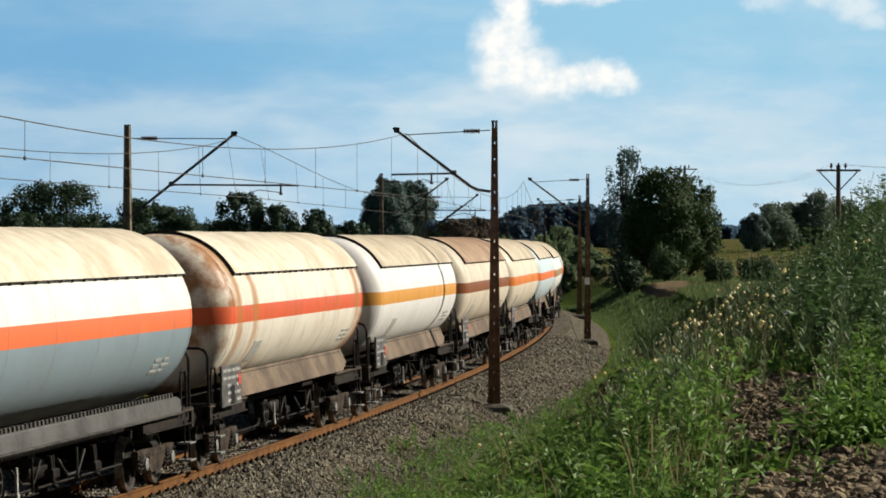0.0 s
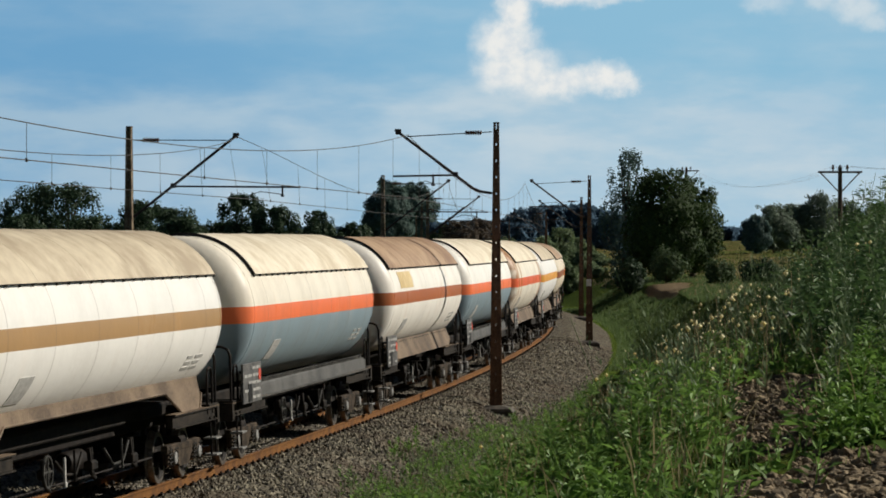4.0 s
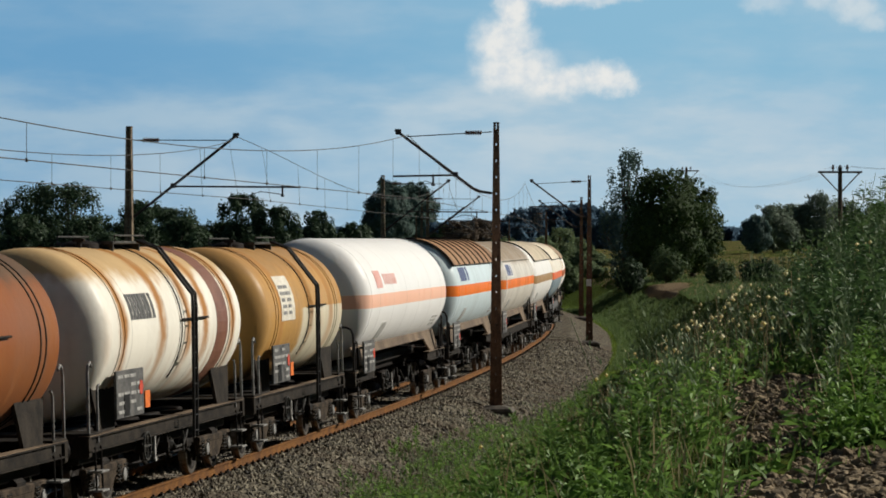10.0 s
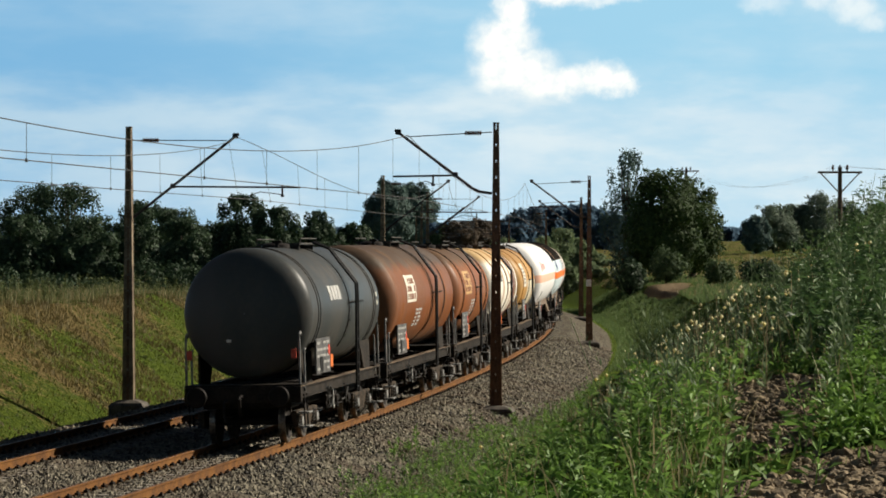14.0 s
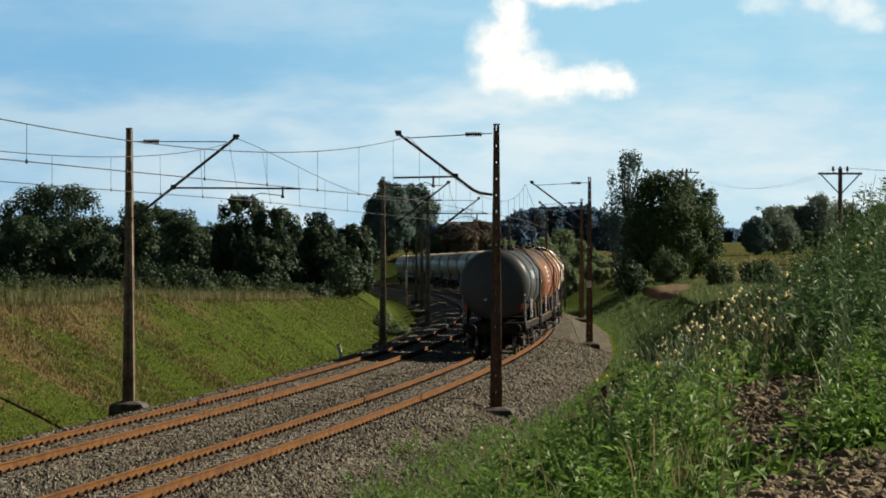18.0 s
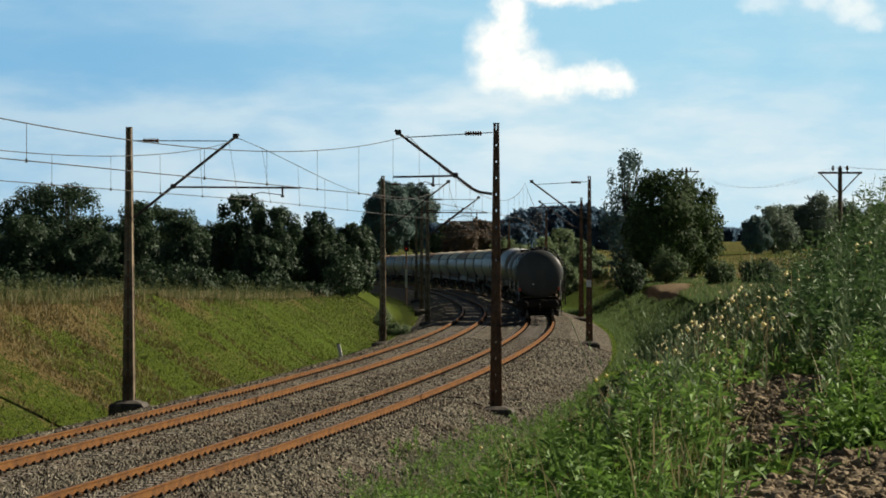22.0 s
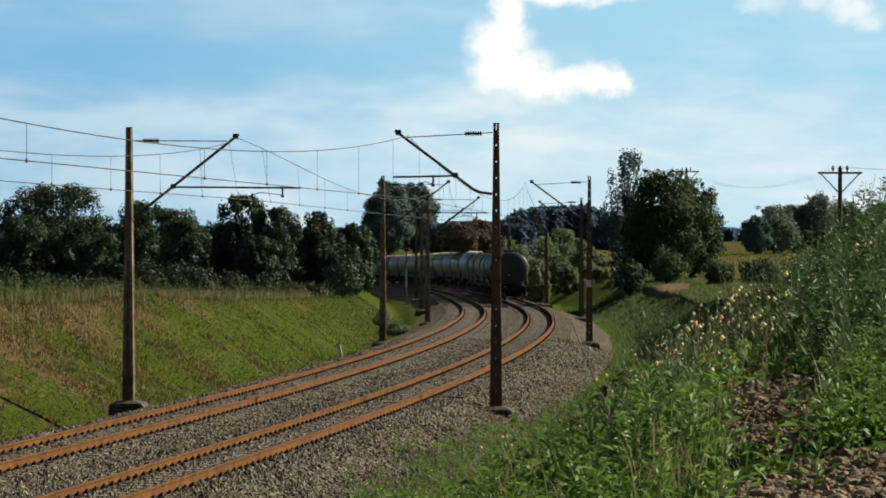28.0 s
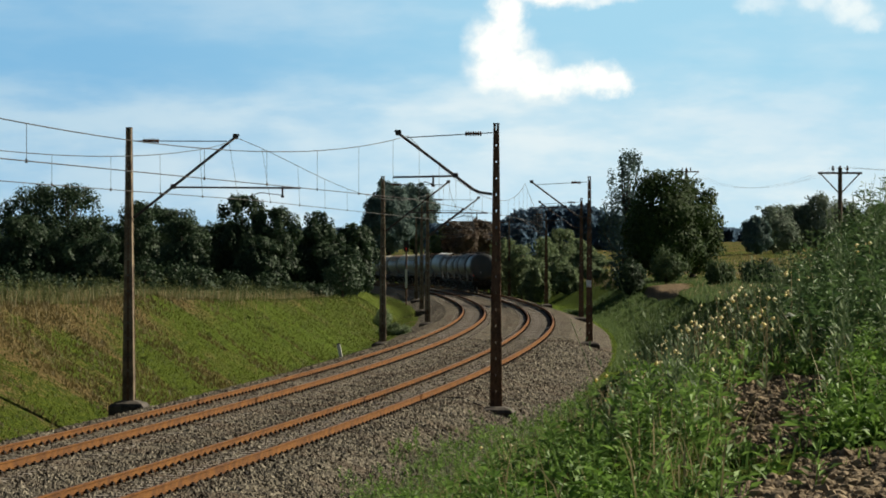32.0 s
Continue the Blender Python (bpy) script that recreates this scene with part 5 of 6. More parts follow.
    if kind in ("brown_oil", "brown_oil_small"):
        y0 = -L + (2.3 if kind == "brown_oil" else 1.9)
        p = part("logo_panel", wall_patch(r, zc, y0, y0 + 1.8, 2.72, 3.42, M_PALE if kind == "brown_oil" else M_TAN, "logo_panel", 0.006, 6, 0.25), wagon, None, "pale panel with lettering blocks")
        for j in range(3):
            for i in range(5):
                if (i * 3 + j * 2) % 7 == 4:
                    continue
                a = y0 + 0.16 + i * 0.31 + 0.08 * j
                part("logo_block", wall_patch(r, zc, a, a + 0.16 + 0.06 * ((i + j) % 3), 2.79 + j * 0.20, 2.94 + j * 0.20, PAINT[kind], "logo_block", 0.010, 2, 0.07), p)
        bars(wagon, r, zc, y0 + 1.9, y0 + 3.2, 2.05, 2.55, 5, 2, M_FADED, "stencil_bar", 0.006, 9)
    if kind == "cream_oil":
        bars(wagon, r, zc, -L + 1.9, -L + 3.6, 2.95, 3.40, 1, 8, M_BOARD, "logo_bar", 0.008, 5)
        part("painted_band", Mesh().lathe([(L - 2.5, r + 0.003), (L - 2.5, r + 0.005), (L - 1.6, r + 0.005), (L - 1.6, r + 0.003)], 48, (0, 0, zc)).data("painted_band", mottled("brown_band", (0.15, 0.06, 0.035, 1), (0.24, 0.11, 0.07, 1), 2.0, 0.5)), wagon, None, "red-brown painted band")
    if kind == "rust_oil":
        p = part("notice", wall_patch(r, zc, -L + 1.75, -L + 3.2, 2.65, 3.55, M_PALE, "notice", 0.008, 6, 0.1), wagon, None, "pale notice panel with lines of writing")
        bars(p, r, zc, -L + 1.95, -L + 3.1, 2.75, 3.4, 5, 2, M_PLATE, "lettering_bar", 0.012, 4)
    if kind == "beige_orange":
        p = part("logo_panel", wall_patch(r, zc, -L + 0.95, -L + 4.4, 3.08, 3.60, M_WHITE, "logo_panel", 0.006, 6, 0.1), wagon, None, "white panel with dark blue marks")
        bars(p, r, zc, -L + 1.4, -L + 4.2, 3.14, 3.56, 1, 4, M_NAVY, "logo_bar", 0.010, 2)
        part("end_band", Mesh().lathe([(-L + cap - 0.05, r + 0.002), (-L + cap - 0.05, r + 0.006), (-L + cap + 0.22, r + 0.006), (-L + cap + 0.22, r + 0.002)], 48, (0, 0, zc)).data("end_band", M_WHITE, True), wagon, None, "white ring round the tank end")
    if kind == "blue_ribbed":
        bars(wagon, r, zc, -L + 1.4, -L + 4.2, 3.12, 3.56, 1, 4, M_NAVY, "logo_bar", 0.008, 2)
        part("patch", wall_patch(r, zc, L - 3.0, L - 1.2, 3.03, 3.6, mottled("blue_patch", (0.36, 0.46, 0.50, 1), (0.44, 0.54, 0.57, 1), 2.0, 0.5), "patch", 0.005, 6), wagon, None, "blue-grey repainted patch")
    if kind == "white_plain":
        part("logo_disc", wall_patch(r, zc, -L + 1.7, -L + 2.7, 3.16, 3.58, mottled("faded_red", (0.60, 0.27, 0.22, 1), (0.76, 0.48, 0.42, 1), 3.0, 0.5), "logo_disc", 0.006, 6, 0.05), wagon, None, "faded red emblem")
        bars(wagon, r, zc, -L + 3.1, -L + 5.4, 3.22, 3.50, 1, 6, bpy.data.materials["faded_red"], "logo_bar", 0.007, 3)
    if kind == "white_brown":
        part("patch", wall_patch(r, zc, -L + 1.9, -L + 4.4, 3.1, 3.52, mottled("yellow_patch", (0.50, 0.36, 0.16, 1), (0.66, 0.52, 0.28, 1), 2.0, 0.6), "patch", 0.005, 6), wagon, None, "yellowed patch of old paint")
    return wagon


WHEELS, WAGONS = [], []
_fronts = [c + l / 2 for c, l, k in TRAIN]
_rears = [c - l / 2 for c, l, k in TRAIN]
for i, (sc, length, kind) in enumerate(TRAIN):
    gap0 = (_rears[i] - _fronts[i - 1]) / 2 if i else 0.95
    gap1 = (_rears[i + 1] - _fronts[i]) / 2 if i + 1 < len(TRAIN) else 0.95
    wagon = make_wagon(sc, length, kind, WHEELS, length + gap0 + gap1, i + 11)
    WAGONS.append((wagon, sc))


# ---- trees ----
def leaf_cloud(lobes, n, size, seed, spread=1.0, scatter=0.30):
    """Many small leaf quads in and on a set of rounded lobes (centre, radii)."""
    rng = np.random.default_rng(seed)
    vol = np.array([r[0] * r[1] * r[2] for _, r in lobes])
    pick = rng.choice(len(lobes), n, p=vol / vol.sum())
    u = rng.normal(size=(n, 3))
    u /= np.linalg.norm(u, axis=1)[:, None]
    rad = rng.uniform(0.25, 1.0, n) ** 0.45
    # ragged outline
    bump = 1 + 0.16 * np.sin(u[:, 0] * 7 + pick) * np.sin(u[:, 2] * 6 + pick * 2.1) + rng.normal(0, 0.05, n)
    c = np.array([l[0] for l in lobes])[pick] + u * np.array([l[1] for l in lobes])[pick] * (rad * bump)[:, None] * spread
    # leaves face roughly outwards
    face = u + rng.normal(0, scatter, (n, 3)) + np.array([0, 0, 0.25])
    a = np.cross(face, rng.normal(size=(n, 3)))
    a /= np.linalg.norm(a, axis=1)[:, None]
    b = np.cross(face, a)
    b /= np.linalg.norm(b, axis=1)[:, None]
    s = size * rng.uniform(0.55, 1.25, n)[:, None]
    v = np.stack([c - a * s * 0.5, c + b * s * 0.30, c + a * s * 0.5, c - b * s * 0.30], 1).reshape(-1, 3)
    f = np.arange(n * 4).reshape(-1, 4)
    return v, f


def make_tree(x, y, top, width, seed, mat, label, low=0.12, n=2600, leaf=0.42, shape="round"):
    rng = random.Random(seed)
    z = ground_z(x, y)
    h = top - z
    tree = tagged(new("tree"), label, "tree")
    tree.matrix_basis = pose(x, y, z)
    trunk = Mesh()
    r0 = 0.035 * h
    lean = rng.uniform(-0.03, 0.03) * h
    trunk.tube([(0, 0, -0.4), (lean * 0.3, 0, h * 0.3), (lean, 0, h * 0.82)], r0, 8, r0 * 0.25)
    lobes = []
    w = width / 2
    if shape == "upright":
        # many upright sprays under an egg-shaped outline, each ending in its own tip
        for i in range(46):
            a, q = rng.uniform(0, 2 * math.pi), math.sqrt(rng.uniform(0.0, 1.0))
            t = rng.uniform(low + 0.06, 1.0)
            env = w * min(1.0, 0.72 + 1.1 * t) * math.sqrt(max(0.02, 1 - (max(0.0, t - 0.30) / 0.74) ** 2))
            rr = w * rng.uniform(0.13, 0.24)
            rz = h * rng.uniform(0.07, 0.15)
            off = max(0.0, env - rr * 0.6) * (0.55 + 0.45 * q)
            c = (lean * t + off * math.cos(a), off * math.sin(a), min(h * t, h - rz * 0.9))
            lobes.append((c, (rr, rr, rz)))
            if i < 12:
                trunk.tube([(lean * t * 0.6, 0, c[2] * 0.45), (c[0] * 0.6, c[1] * 0.6, c[2] * 0.75), c], r0 * 0.34, 5, r0 * 0.08)
        lobes.append(((lean * 0.4, 0, h * 0.42), (w * 0.72, w * 0.72, h * 0.40)))
    else:
        # a full body with many overlapping bumps, so that the outline is uneven
        zc_, rz, rx = h * (0.5 + low * 0.4), h * (0.46 - low * 0.3), w * 0.80
        lobes.append(((lean * 0.5, 0, zc_), (rx, rx, rz)))
        lobes.append(((lean * 0.3, 0, h * 0.34), (rx * 1.02, rx * 1.02, h * 0.30)))
        for i in range(26):
            a, e = rng.uniform(0, 2 * math.pi), math.asin(rng.uniform(-0.75, 1.0))
            q = rng.uniform(0.78, 1.0)
            c = (lean * 0.5 + rx * q * math.cos(a) * math.cos(e), rx * q * math.sin(a) * math.cos(e), zc_ + rz * q * math.sin(e))
            rr = w * rng.uniform(0.16, 0.32)
            lobes.append((c, (rr, rr, rr * rng.uniform(0.7, 1.3))))
            if i < 9:
                trunk.tube([(lean * 0.3, 0, c[2] * 0.55), (c[0] * 0.55, c[1] * 0.55, c[2] * 0.8), c], r0 * 0.34, 5, r0 * 0.08)
    for i in range(9):
        a = rng.uniform(0, 2 * math.pi)
        q = rng.uniform(0, 0.6) * w * (0.5 if shape == "upright" else 1.0)
        lobes.append(((q * math.cos(a) + lean, q * math.sin(a), h * rng.uniform(0.86, 0.985)), (w * 0.13, w * 0.13, h * 0.05)))
    part("trunk", trunk.data("trunk", M_BARK), tree, None, "brown bark trunk with limbs")
    v, f = leaf_cloud(lobes, n, leaf, seed)
    part("crown", raw("crown", v, f, mat), tree)
    return tree


ROW = "dark green leafy tree in the row along the meadow"
TREES = [(-36.5, 232, 7.6, 7.4), (-33.4, 248, 8.9, 8.4), (-29.6, 238, 8.7, 7.6), (-31.5, 226, 6.2, 6.4), (-26.8, 226, 6.2, 6.0), (-25.2, 258, 7.2, 7.0), (-23.9, 236, 7.4, 6.4), (-21.4, 242, 6.9, 6.4),
         (-19.6, 226, 6.0, 5.6), (-18.2, 252, 5.9, 5.4), (-15.5, 233, 7.9, 5.2), (-12.6, 228, 6.9, 5.0), (-13.6, 224, 4.6, 4.6), (-10.2, 243, 6.6, 4.4), (-9.2, 230, 5.5, 4.6), (-6.9, 236, 5.6, 4.4), (-41.9, 262, 6.9, 8.0), (-7.4, 228, 4.0, 4.0), (-37.8, 268, 6.6, 8.4), (-30.0, 270, 6.4, 8.0), (-22.6, 268, 5.7, 8.0), (-14.6, 266, 5.2, 7.0), (-10.0, 262, 4.9, 6.0)]
for i, (x, y, top, w) in enumerate(TREES):
    tagged(make_tree(x, y, top, w, 40 + i, M_LEAF_DARK, ROW, 0.03, 14000, 0.27, "upright"), group="trees along the meadow")
make_tree(-11.4, 640, 17.0, 12.4, 71, M_LEAF_GREY, "tall broad grey-green poplar behind the railway curve", 0.02, 26000, 0.70)
make_tree(-6.0, 652, 16.6, 12.2, 72, M_LEAF_GREY, "tall broad grey-green poplar behind the railway curve", 0.02, 26000, 0.70)
WILLOWS = [(8.4, 322, 4.0, 4.4), (10.9, 330, 4.7, 4.6), (13.2, 338, 5.7, 4.6), (15.4, 342, 4.6, 4.4), (9.3, 306, 2.5, 3.6), (11.7, 310, 2.9, 3.8), (14.0, 312, 3.3, 3.8), (16.2, 322, 2.9, 3.4),
           (7.2, 345, 4.6, 4.4), (7.0, 372, 4.4, 4.0), (17.4, 318, 2.2, 2.6), (12.4, 296, 1.7, 3.0), (15.2, 300, 1.8, 3.0)]
for i, (x, y, top, w) in enumerate(WILLOWS):
    tagged(make_tree(x, y, top, w, 80 + i, M_LEAF_LIGHT, "sunlit light green willow bush beside the far curve", 0.0, 6500, 0.30, "upright"), group="bushes by the far curve")
M_LEAF_RUSSET = leaf_material("russet_leaf", (0.060, 0.048, 0.034, 1), (0.150, 0.105, 0.070, 1), 0.7, 0.3)
for i, (x, y, top, w) in enumerate([(3.0, 520, 7.6, 8.0), (6.2, 526, 8.0, 7.0), (0.0, 530, 7.0, 6.4)]):
    tagged(make_tree(x, y, top, w, 180 + i, M_LEAF_RUSSET if i < 2 else M_LEAF_MID, "brownish tree behind the far end of the curve", 0.0, 9000, 0.50, "upright"), group="trees behind the curve")
make_tree(18.0, 246, 10.2, 7.8, 91, M_LEAF_BUSH, "large round dark bush-like tree on the bank", 0.02, 26000, 0.30)
make_tree(20.7, 250, 9.4, 6.0, 92, M_LEAF_BUSH, "dark green leafy tree beside the large bush", 0.02, 12000, 0.32)
make_tree(15.3, 254, 11.9, 5.0, 93, M_LEAF_GREY, "slender grey-green tree behind the large bush", 0.05, 8000, 0.27, "upright")
make_tree(17.6, 238, 3.7, 3.4, 94, M_LEAF_MID, "low light green bush at the foot of the tree", 0.02, 3000, 0.28)
make_tree(14.9, 240, 2.9, 3.0, 95, M_LEAF_DARK, "low dark bush at the foot of the tree", 0.02, 2400, 0.28)
make_tree(21.5, 205, 3.1, 3.2, 96, M_LEAF_DARK, "low dark bush on the meadow", 0.02, 2400, 0.25)
make_tree(19.6, 214, 3.0, 2.6, 97, M_LEAF_MID, "low light green bush on the meadow", 0.02, 1800, 0.25)
for i, (x, y, top, w) in enumerate([(43.4, 418, 7.8, 4.8), (46.6, 425, 9.2, 7.8), (50.2, 432, 9.4, 7.4), (53.6, 430, 10.9, 8.0), (57.8, 436, 10.4, 6.4), (62.0, 430, 9.6, 7.0)]):
    tagged(make_tree(x, y, top, w, 100 + i, M_LEAF_PALE if i else M_LEAF_GREY, "grey-green tree across the field", 0.0, 12000, 0.40), group="trees across the field")


def far_wood(x0, x1, y, tops, seed, label, leaf, dens):
    """A distant wood: one belt of many small leaf clumps; tops gives its height along x."""
    rng = np.random.default_rng(seed)
    lobes = []
    x = x0
    while x < x1:
        yy = y + rng.uniform(-12, 12)
        z = ground_z(x, yy)
        t = (curve(x, tops) - z) * rng.uniform(0.93, 1.0)
        w = max(1.4, t * rng.uniform(0.16, 0.26))
        for q in (0.15, 0.4, 0.6, 0.78):
            lobes.append(((x, yy, z + t * q), (w, w, t * 0.25)))
        x += w * 0.7
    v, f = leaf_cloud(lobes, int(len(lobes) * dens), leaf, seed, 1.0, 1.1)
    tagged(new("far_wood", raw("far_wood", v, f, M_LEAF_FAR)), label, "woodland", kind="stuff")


UNDER = "low dark green shrub at the foot of the tree row"
for i in range(16):
    _x, _y = -38 + i * 2.05, 218 + (i * 7 % 5)
    tagged(make_tree(_x, _y, ground_z(_x, _y) + 1.1 + (i * 13 % 7) * 0.36, 3.4, 130 + i, M_LEAF_DARK, UNDER, 0.02, 1500, 0.24), category="shrub", group="shrubs at the foot of the trees").name = "shrub"


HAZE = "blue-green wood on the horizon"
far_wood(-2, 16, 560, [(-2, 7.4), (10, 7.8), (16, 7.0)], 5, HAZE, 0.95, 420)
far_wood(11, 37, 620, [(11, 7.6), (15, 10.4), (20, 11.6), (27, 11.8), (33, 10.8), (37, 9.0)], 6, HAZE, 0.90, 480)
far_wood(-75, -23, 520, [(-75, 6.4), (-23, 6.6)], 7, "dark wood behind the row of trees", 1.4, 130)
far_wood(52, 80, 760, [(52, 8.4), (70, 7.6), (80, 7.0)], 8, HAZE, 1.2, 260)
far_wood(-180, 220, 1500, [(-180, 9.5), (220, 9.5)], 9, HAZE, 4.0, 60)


# ---- grass and weeds ----
def blades(pts, h, w, lean, seed):
    """Grass blades: narrow bent triangles standing on pts."""
    rng = np.random.default_rng(seed)
    n = len(pts)
    a = rng.uniform(0, 2 * np.pi, n)
    side = np.stack([np.cos(a), np.sin(a), np.zeros(n)], 1)
    b = rng.uniform(0, 2 * np.pi, n)
    out = np.stack([np.cos(b), np.sin(b), np.zeros(n)], 1) * (lean * rng.uniform(0.2, 1.0, n))[:, None]
    hh = (h * rng.uniform(0.55, 1.3, n))[:, None]
    ww = (w * rng.uniform(0.6, 1.3, n))[:, None]
    up = np.array([0, 0, 1.0])
    p = np.asarray(pts)
    v = np.stack([p - side * ww, p + side * ww, p + side * ww * 0.8 + up * hh * 0.6 + out * 0.4 * hh, p - side * ww * 0.8 + up * hh * 0.6 + out * 0.4 * hh, p + up * hh + out * hh], 1).reshape(-1, 3)
    i = np.arange(n)[:, None] * 5
    f = [tuple(q) for q in (i + np.array([0, 1, 2, 3]))] + [tuple(q) for q in (i + np.array([3, 2, 4]))]
    return v, f


def scatter_line(n, s0, s1, d0, d1, seed, keep=None):
    """Random ground points between two stations and offsets from the line."""
    rng = random.Random(seed)
    out = []
    for _ in range(n):
        s, d = rng.uniform(s0, s1), rng.uniform(d0, d1)
        if keep and not keep(s, d, rng):
            continue
        p = on_line(s, d)
        out.append((p.x, p.y, ground_z(p.x, p.y) - 0.02))
    return np.array(out)


def patchy(x, y, k=0.5, o=0.0):
    return noise.noise((x * k, y * k, 7.0 + o)) * 0.5 + 0.5


def stuff(name, v, f, mat, label, category):
    return tagged(new(name, raw(name, v, f, mat)), label, category, kind="stuff")


M_OLIVE = leaf_material("olive_grass", (0.060, 0.075, 0.024, 1), (0.210, 0.215, 0.090, 1))
M_STUBBLE = leaf_material("stubble", (0.066, 0.062, 0.020, 1), (0.180, 0.140, 0.060, 1))
stuff("bank_grass", *blades(scatter_line(44000, -25, 165, -16.5, -9.6, 1, lambda s, d, r: 0.6 * patchy(s, d, 0.16, 1) + 0.4 * patchy(s, d, 0.7, 4) > 0.54 - 0.0016 * s + 0.012 * (-d - 10)), 0.10, 0.020, 1.0, 2), M_GRASS, "short green grass on the railway bank", "grass")
stuff("short_dry_grass", *blades(scatter_line(60000, -25, 80, -19.0, -10.0, 25, lambda s, d, r: 0.6 * patchy(s, d, 0.16, 1) + 0.4 * patchy(s, d, 0.7, 4) < 0.58 - 0.0030 * s + 0.012 * (-d - 10)), 0.15, 0.022, 0.9, 26), M_STUBBLE, "short brown and olive dry grass on the bank", "grass")
stuff("dry_bank_grass", *blades(scatter_line(22000, -25, 135, -27.0, -13.0, 3, lambda s, d, r: r.random() < 0.04 + 0.14 * max(0.0, -d - 13.5)), 0.50, 0.013, 0.4, 4), M_DRY, "tall dry grass along the top of the bank", "grass")
stuff("tall_bank_grass", *blades(scatter_line(30000, -25, 140, -30.0, -15.5, 5), 0.52, 0.016, 0.5, 6), M_OLIVE, "tall green grass along the top of the bank", "grass")
M_TUFT = leaf_material("tuft_leaf", (0.036, 0.056, 0.020, 1), (0.150, 0.175, 0.070, 1), 0.6, 0.35)
stuff("far_bank_grass", *blades(scatter_line(46000, 55, 190, 4.3, 16.0, 7, lambda s, d, r: worn_patch(*on_line(s, d).xy) < 0.25), 0.24, 0.026, 0.5, 8), M_BANKGRASS, "short grass on the shaded side of the cutting", "grass")
stuff("far_meadow_grass", *blades(scatter_line(9000, 60, 260, 9.0, 40.0, 9, lambda s, d, r: worn_patch(*on_line(s, d).xy) < 0.25), 0.35, 0.025, 0.5, 10), M_DRY, "pale dry meadow grass", "grass")


def knoll_points(n, seed, x0=-3.0, x1=8.5, y0=21.0, y1=62.0, keep=None):
    rng = random.Random(seed)
    out = []
    for _ in range(n):
        x, y = rng.uniform(x0, x1), rng.uniform(y0, y1)
        s, d = to_line(x, y)
        if d < 3.9 or x < -y * 0.16 - 0.6 or x > y * 0.155 + (1.3 if y < 24.5 else 0.35 if y < 31 else 0.6):
            continue
        if is_bare(x, y) and rng.random() > 0.025:
            continue
        if keep and not keep(x, y, d, rng):
            continue
        out.append((x, y, ground_z(x, y) - 0.03))
    return out


def leafy_plants(pts, seed, h0, h1, per, leaf, wide):
    """Broad-leaved weeds: stems carrying many small leaves."""
    rng = np.random.default_rng(seed)
    V, F = [], []
    o = 0
    for p in pts:
        clump = 0.25 + 1.3 * patchy(p[0], p[1], 1.3, seed)
        h = rng.uniform(h0, h1) * clump
        m = int(per * h / h1) + 3
        t = rng.uniform(0.08, 1.0, m)
        a = rng.uniform(0, 2 * np.pi, m)
        lean = rng.normal(0, 0.12, 2)
        L = leaf * rng.uniform(0.6, 1.3, m) * (1.15 - 0.6 * t)
        out = np.stack([np.cos(a), np.sin(a), rng.uniform(-0.25, 0.9, m)], 1)
        side = np.stack([-np.sin(a), np.cos(a), np.zeros(m)], 1) * (L * wide)[:, None]
        base = np.array(p) + np.stack([lean[0] * t * h, lean[1] * t * h, t * h], 1)
        tip = base + out * L[:, None]
        mid = base + out * (L * 0.5)[:, None]
        v = np.stack([base, mid + side, tip, mid - side], 1).reshape(-1, 3)
        top = np.array(p) + np.array([lean[0] * h, lean[1] * h, h])
        sw = 0.006
        st = np.array([np.array(p) + (-sw, 0, 0), np.array(p) + (sw, 0, 0), top + (sw * 0.5, 0, 0), top - (sw * 0.5, 0, 0)])
        V.append(v)
        V.append(st)
        F.append(np.arange(o, o + 4 * m + 4).reshape(-1, 4))
        o += 4 * m + 4
    return np.concatenate(V), np.concatenate(F)


for i, (_s, _d, _h) in enumerate([(109.0, -8.3, 0.45), (114.0, -8.7, 0.6), (121.0, -9.6, 0.7), (131.0, -10.4, 0.9), (140.0, -10.6, 1.0)]):
    _p = on_line(_s, _d)
    tagged(make_tree(_p.x, _p.y, ground_z(_p.x, _p.y) + _h, 1.5, 190 + i, M_LEAF_LIGHT, "low light green bush in the ditch beside the rails", 0.02, 1600, 0.14), category="shrub", group="bushes in the ditch").name = "shrub"
def bank_tufts(n, seed, d0, d1, lean):
    """Scattered points for weeds on the far bank, in drifts."""
    return [tuple(p) for p in scatter_line(n, -25, 135, d0, d1, seed, lambda s, d, r: patchy(s, d, 0.28, lean) > 0.52)]


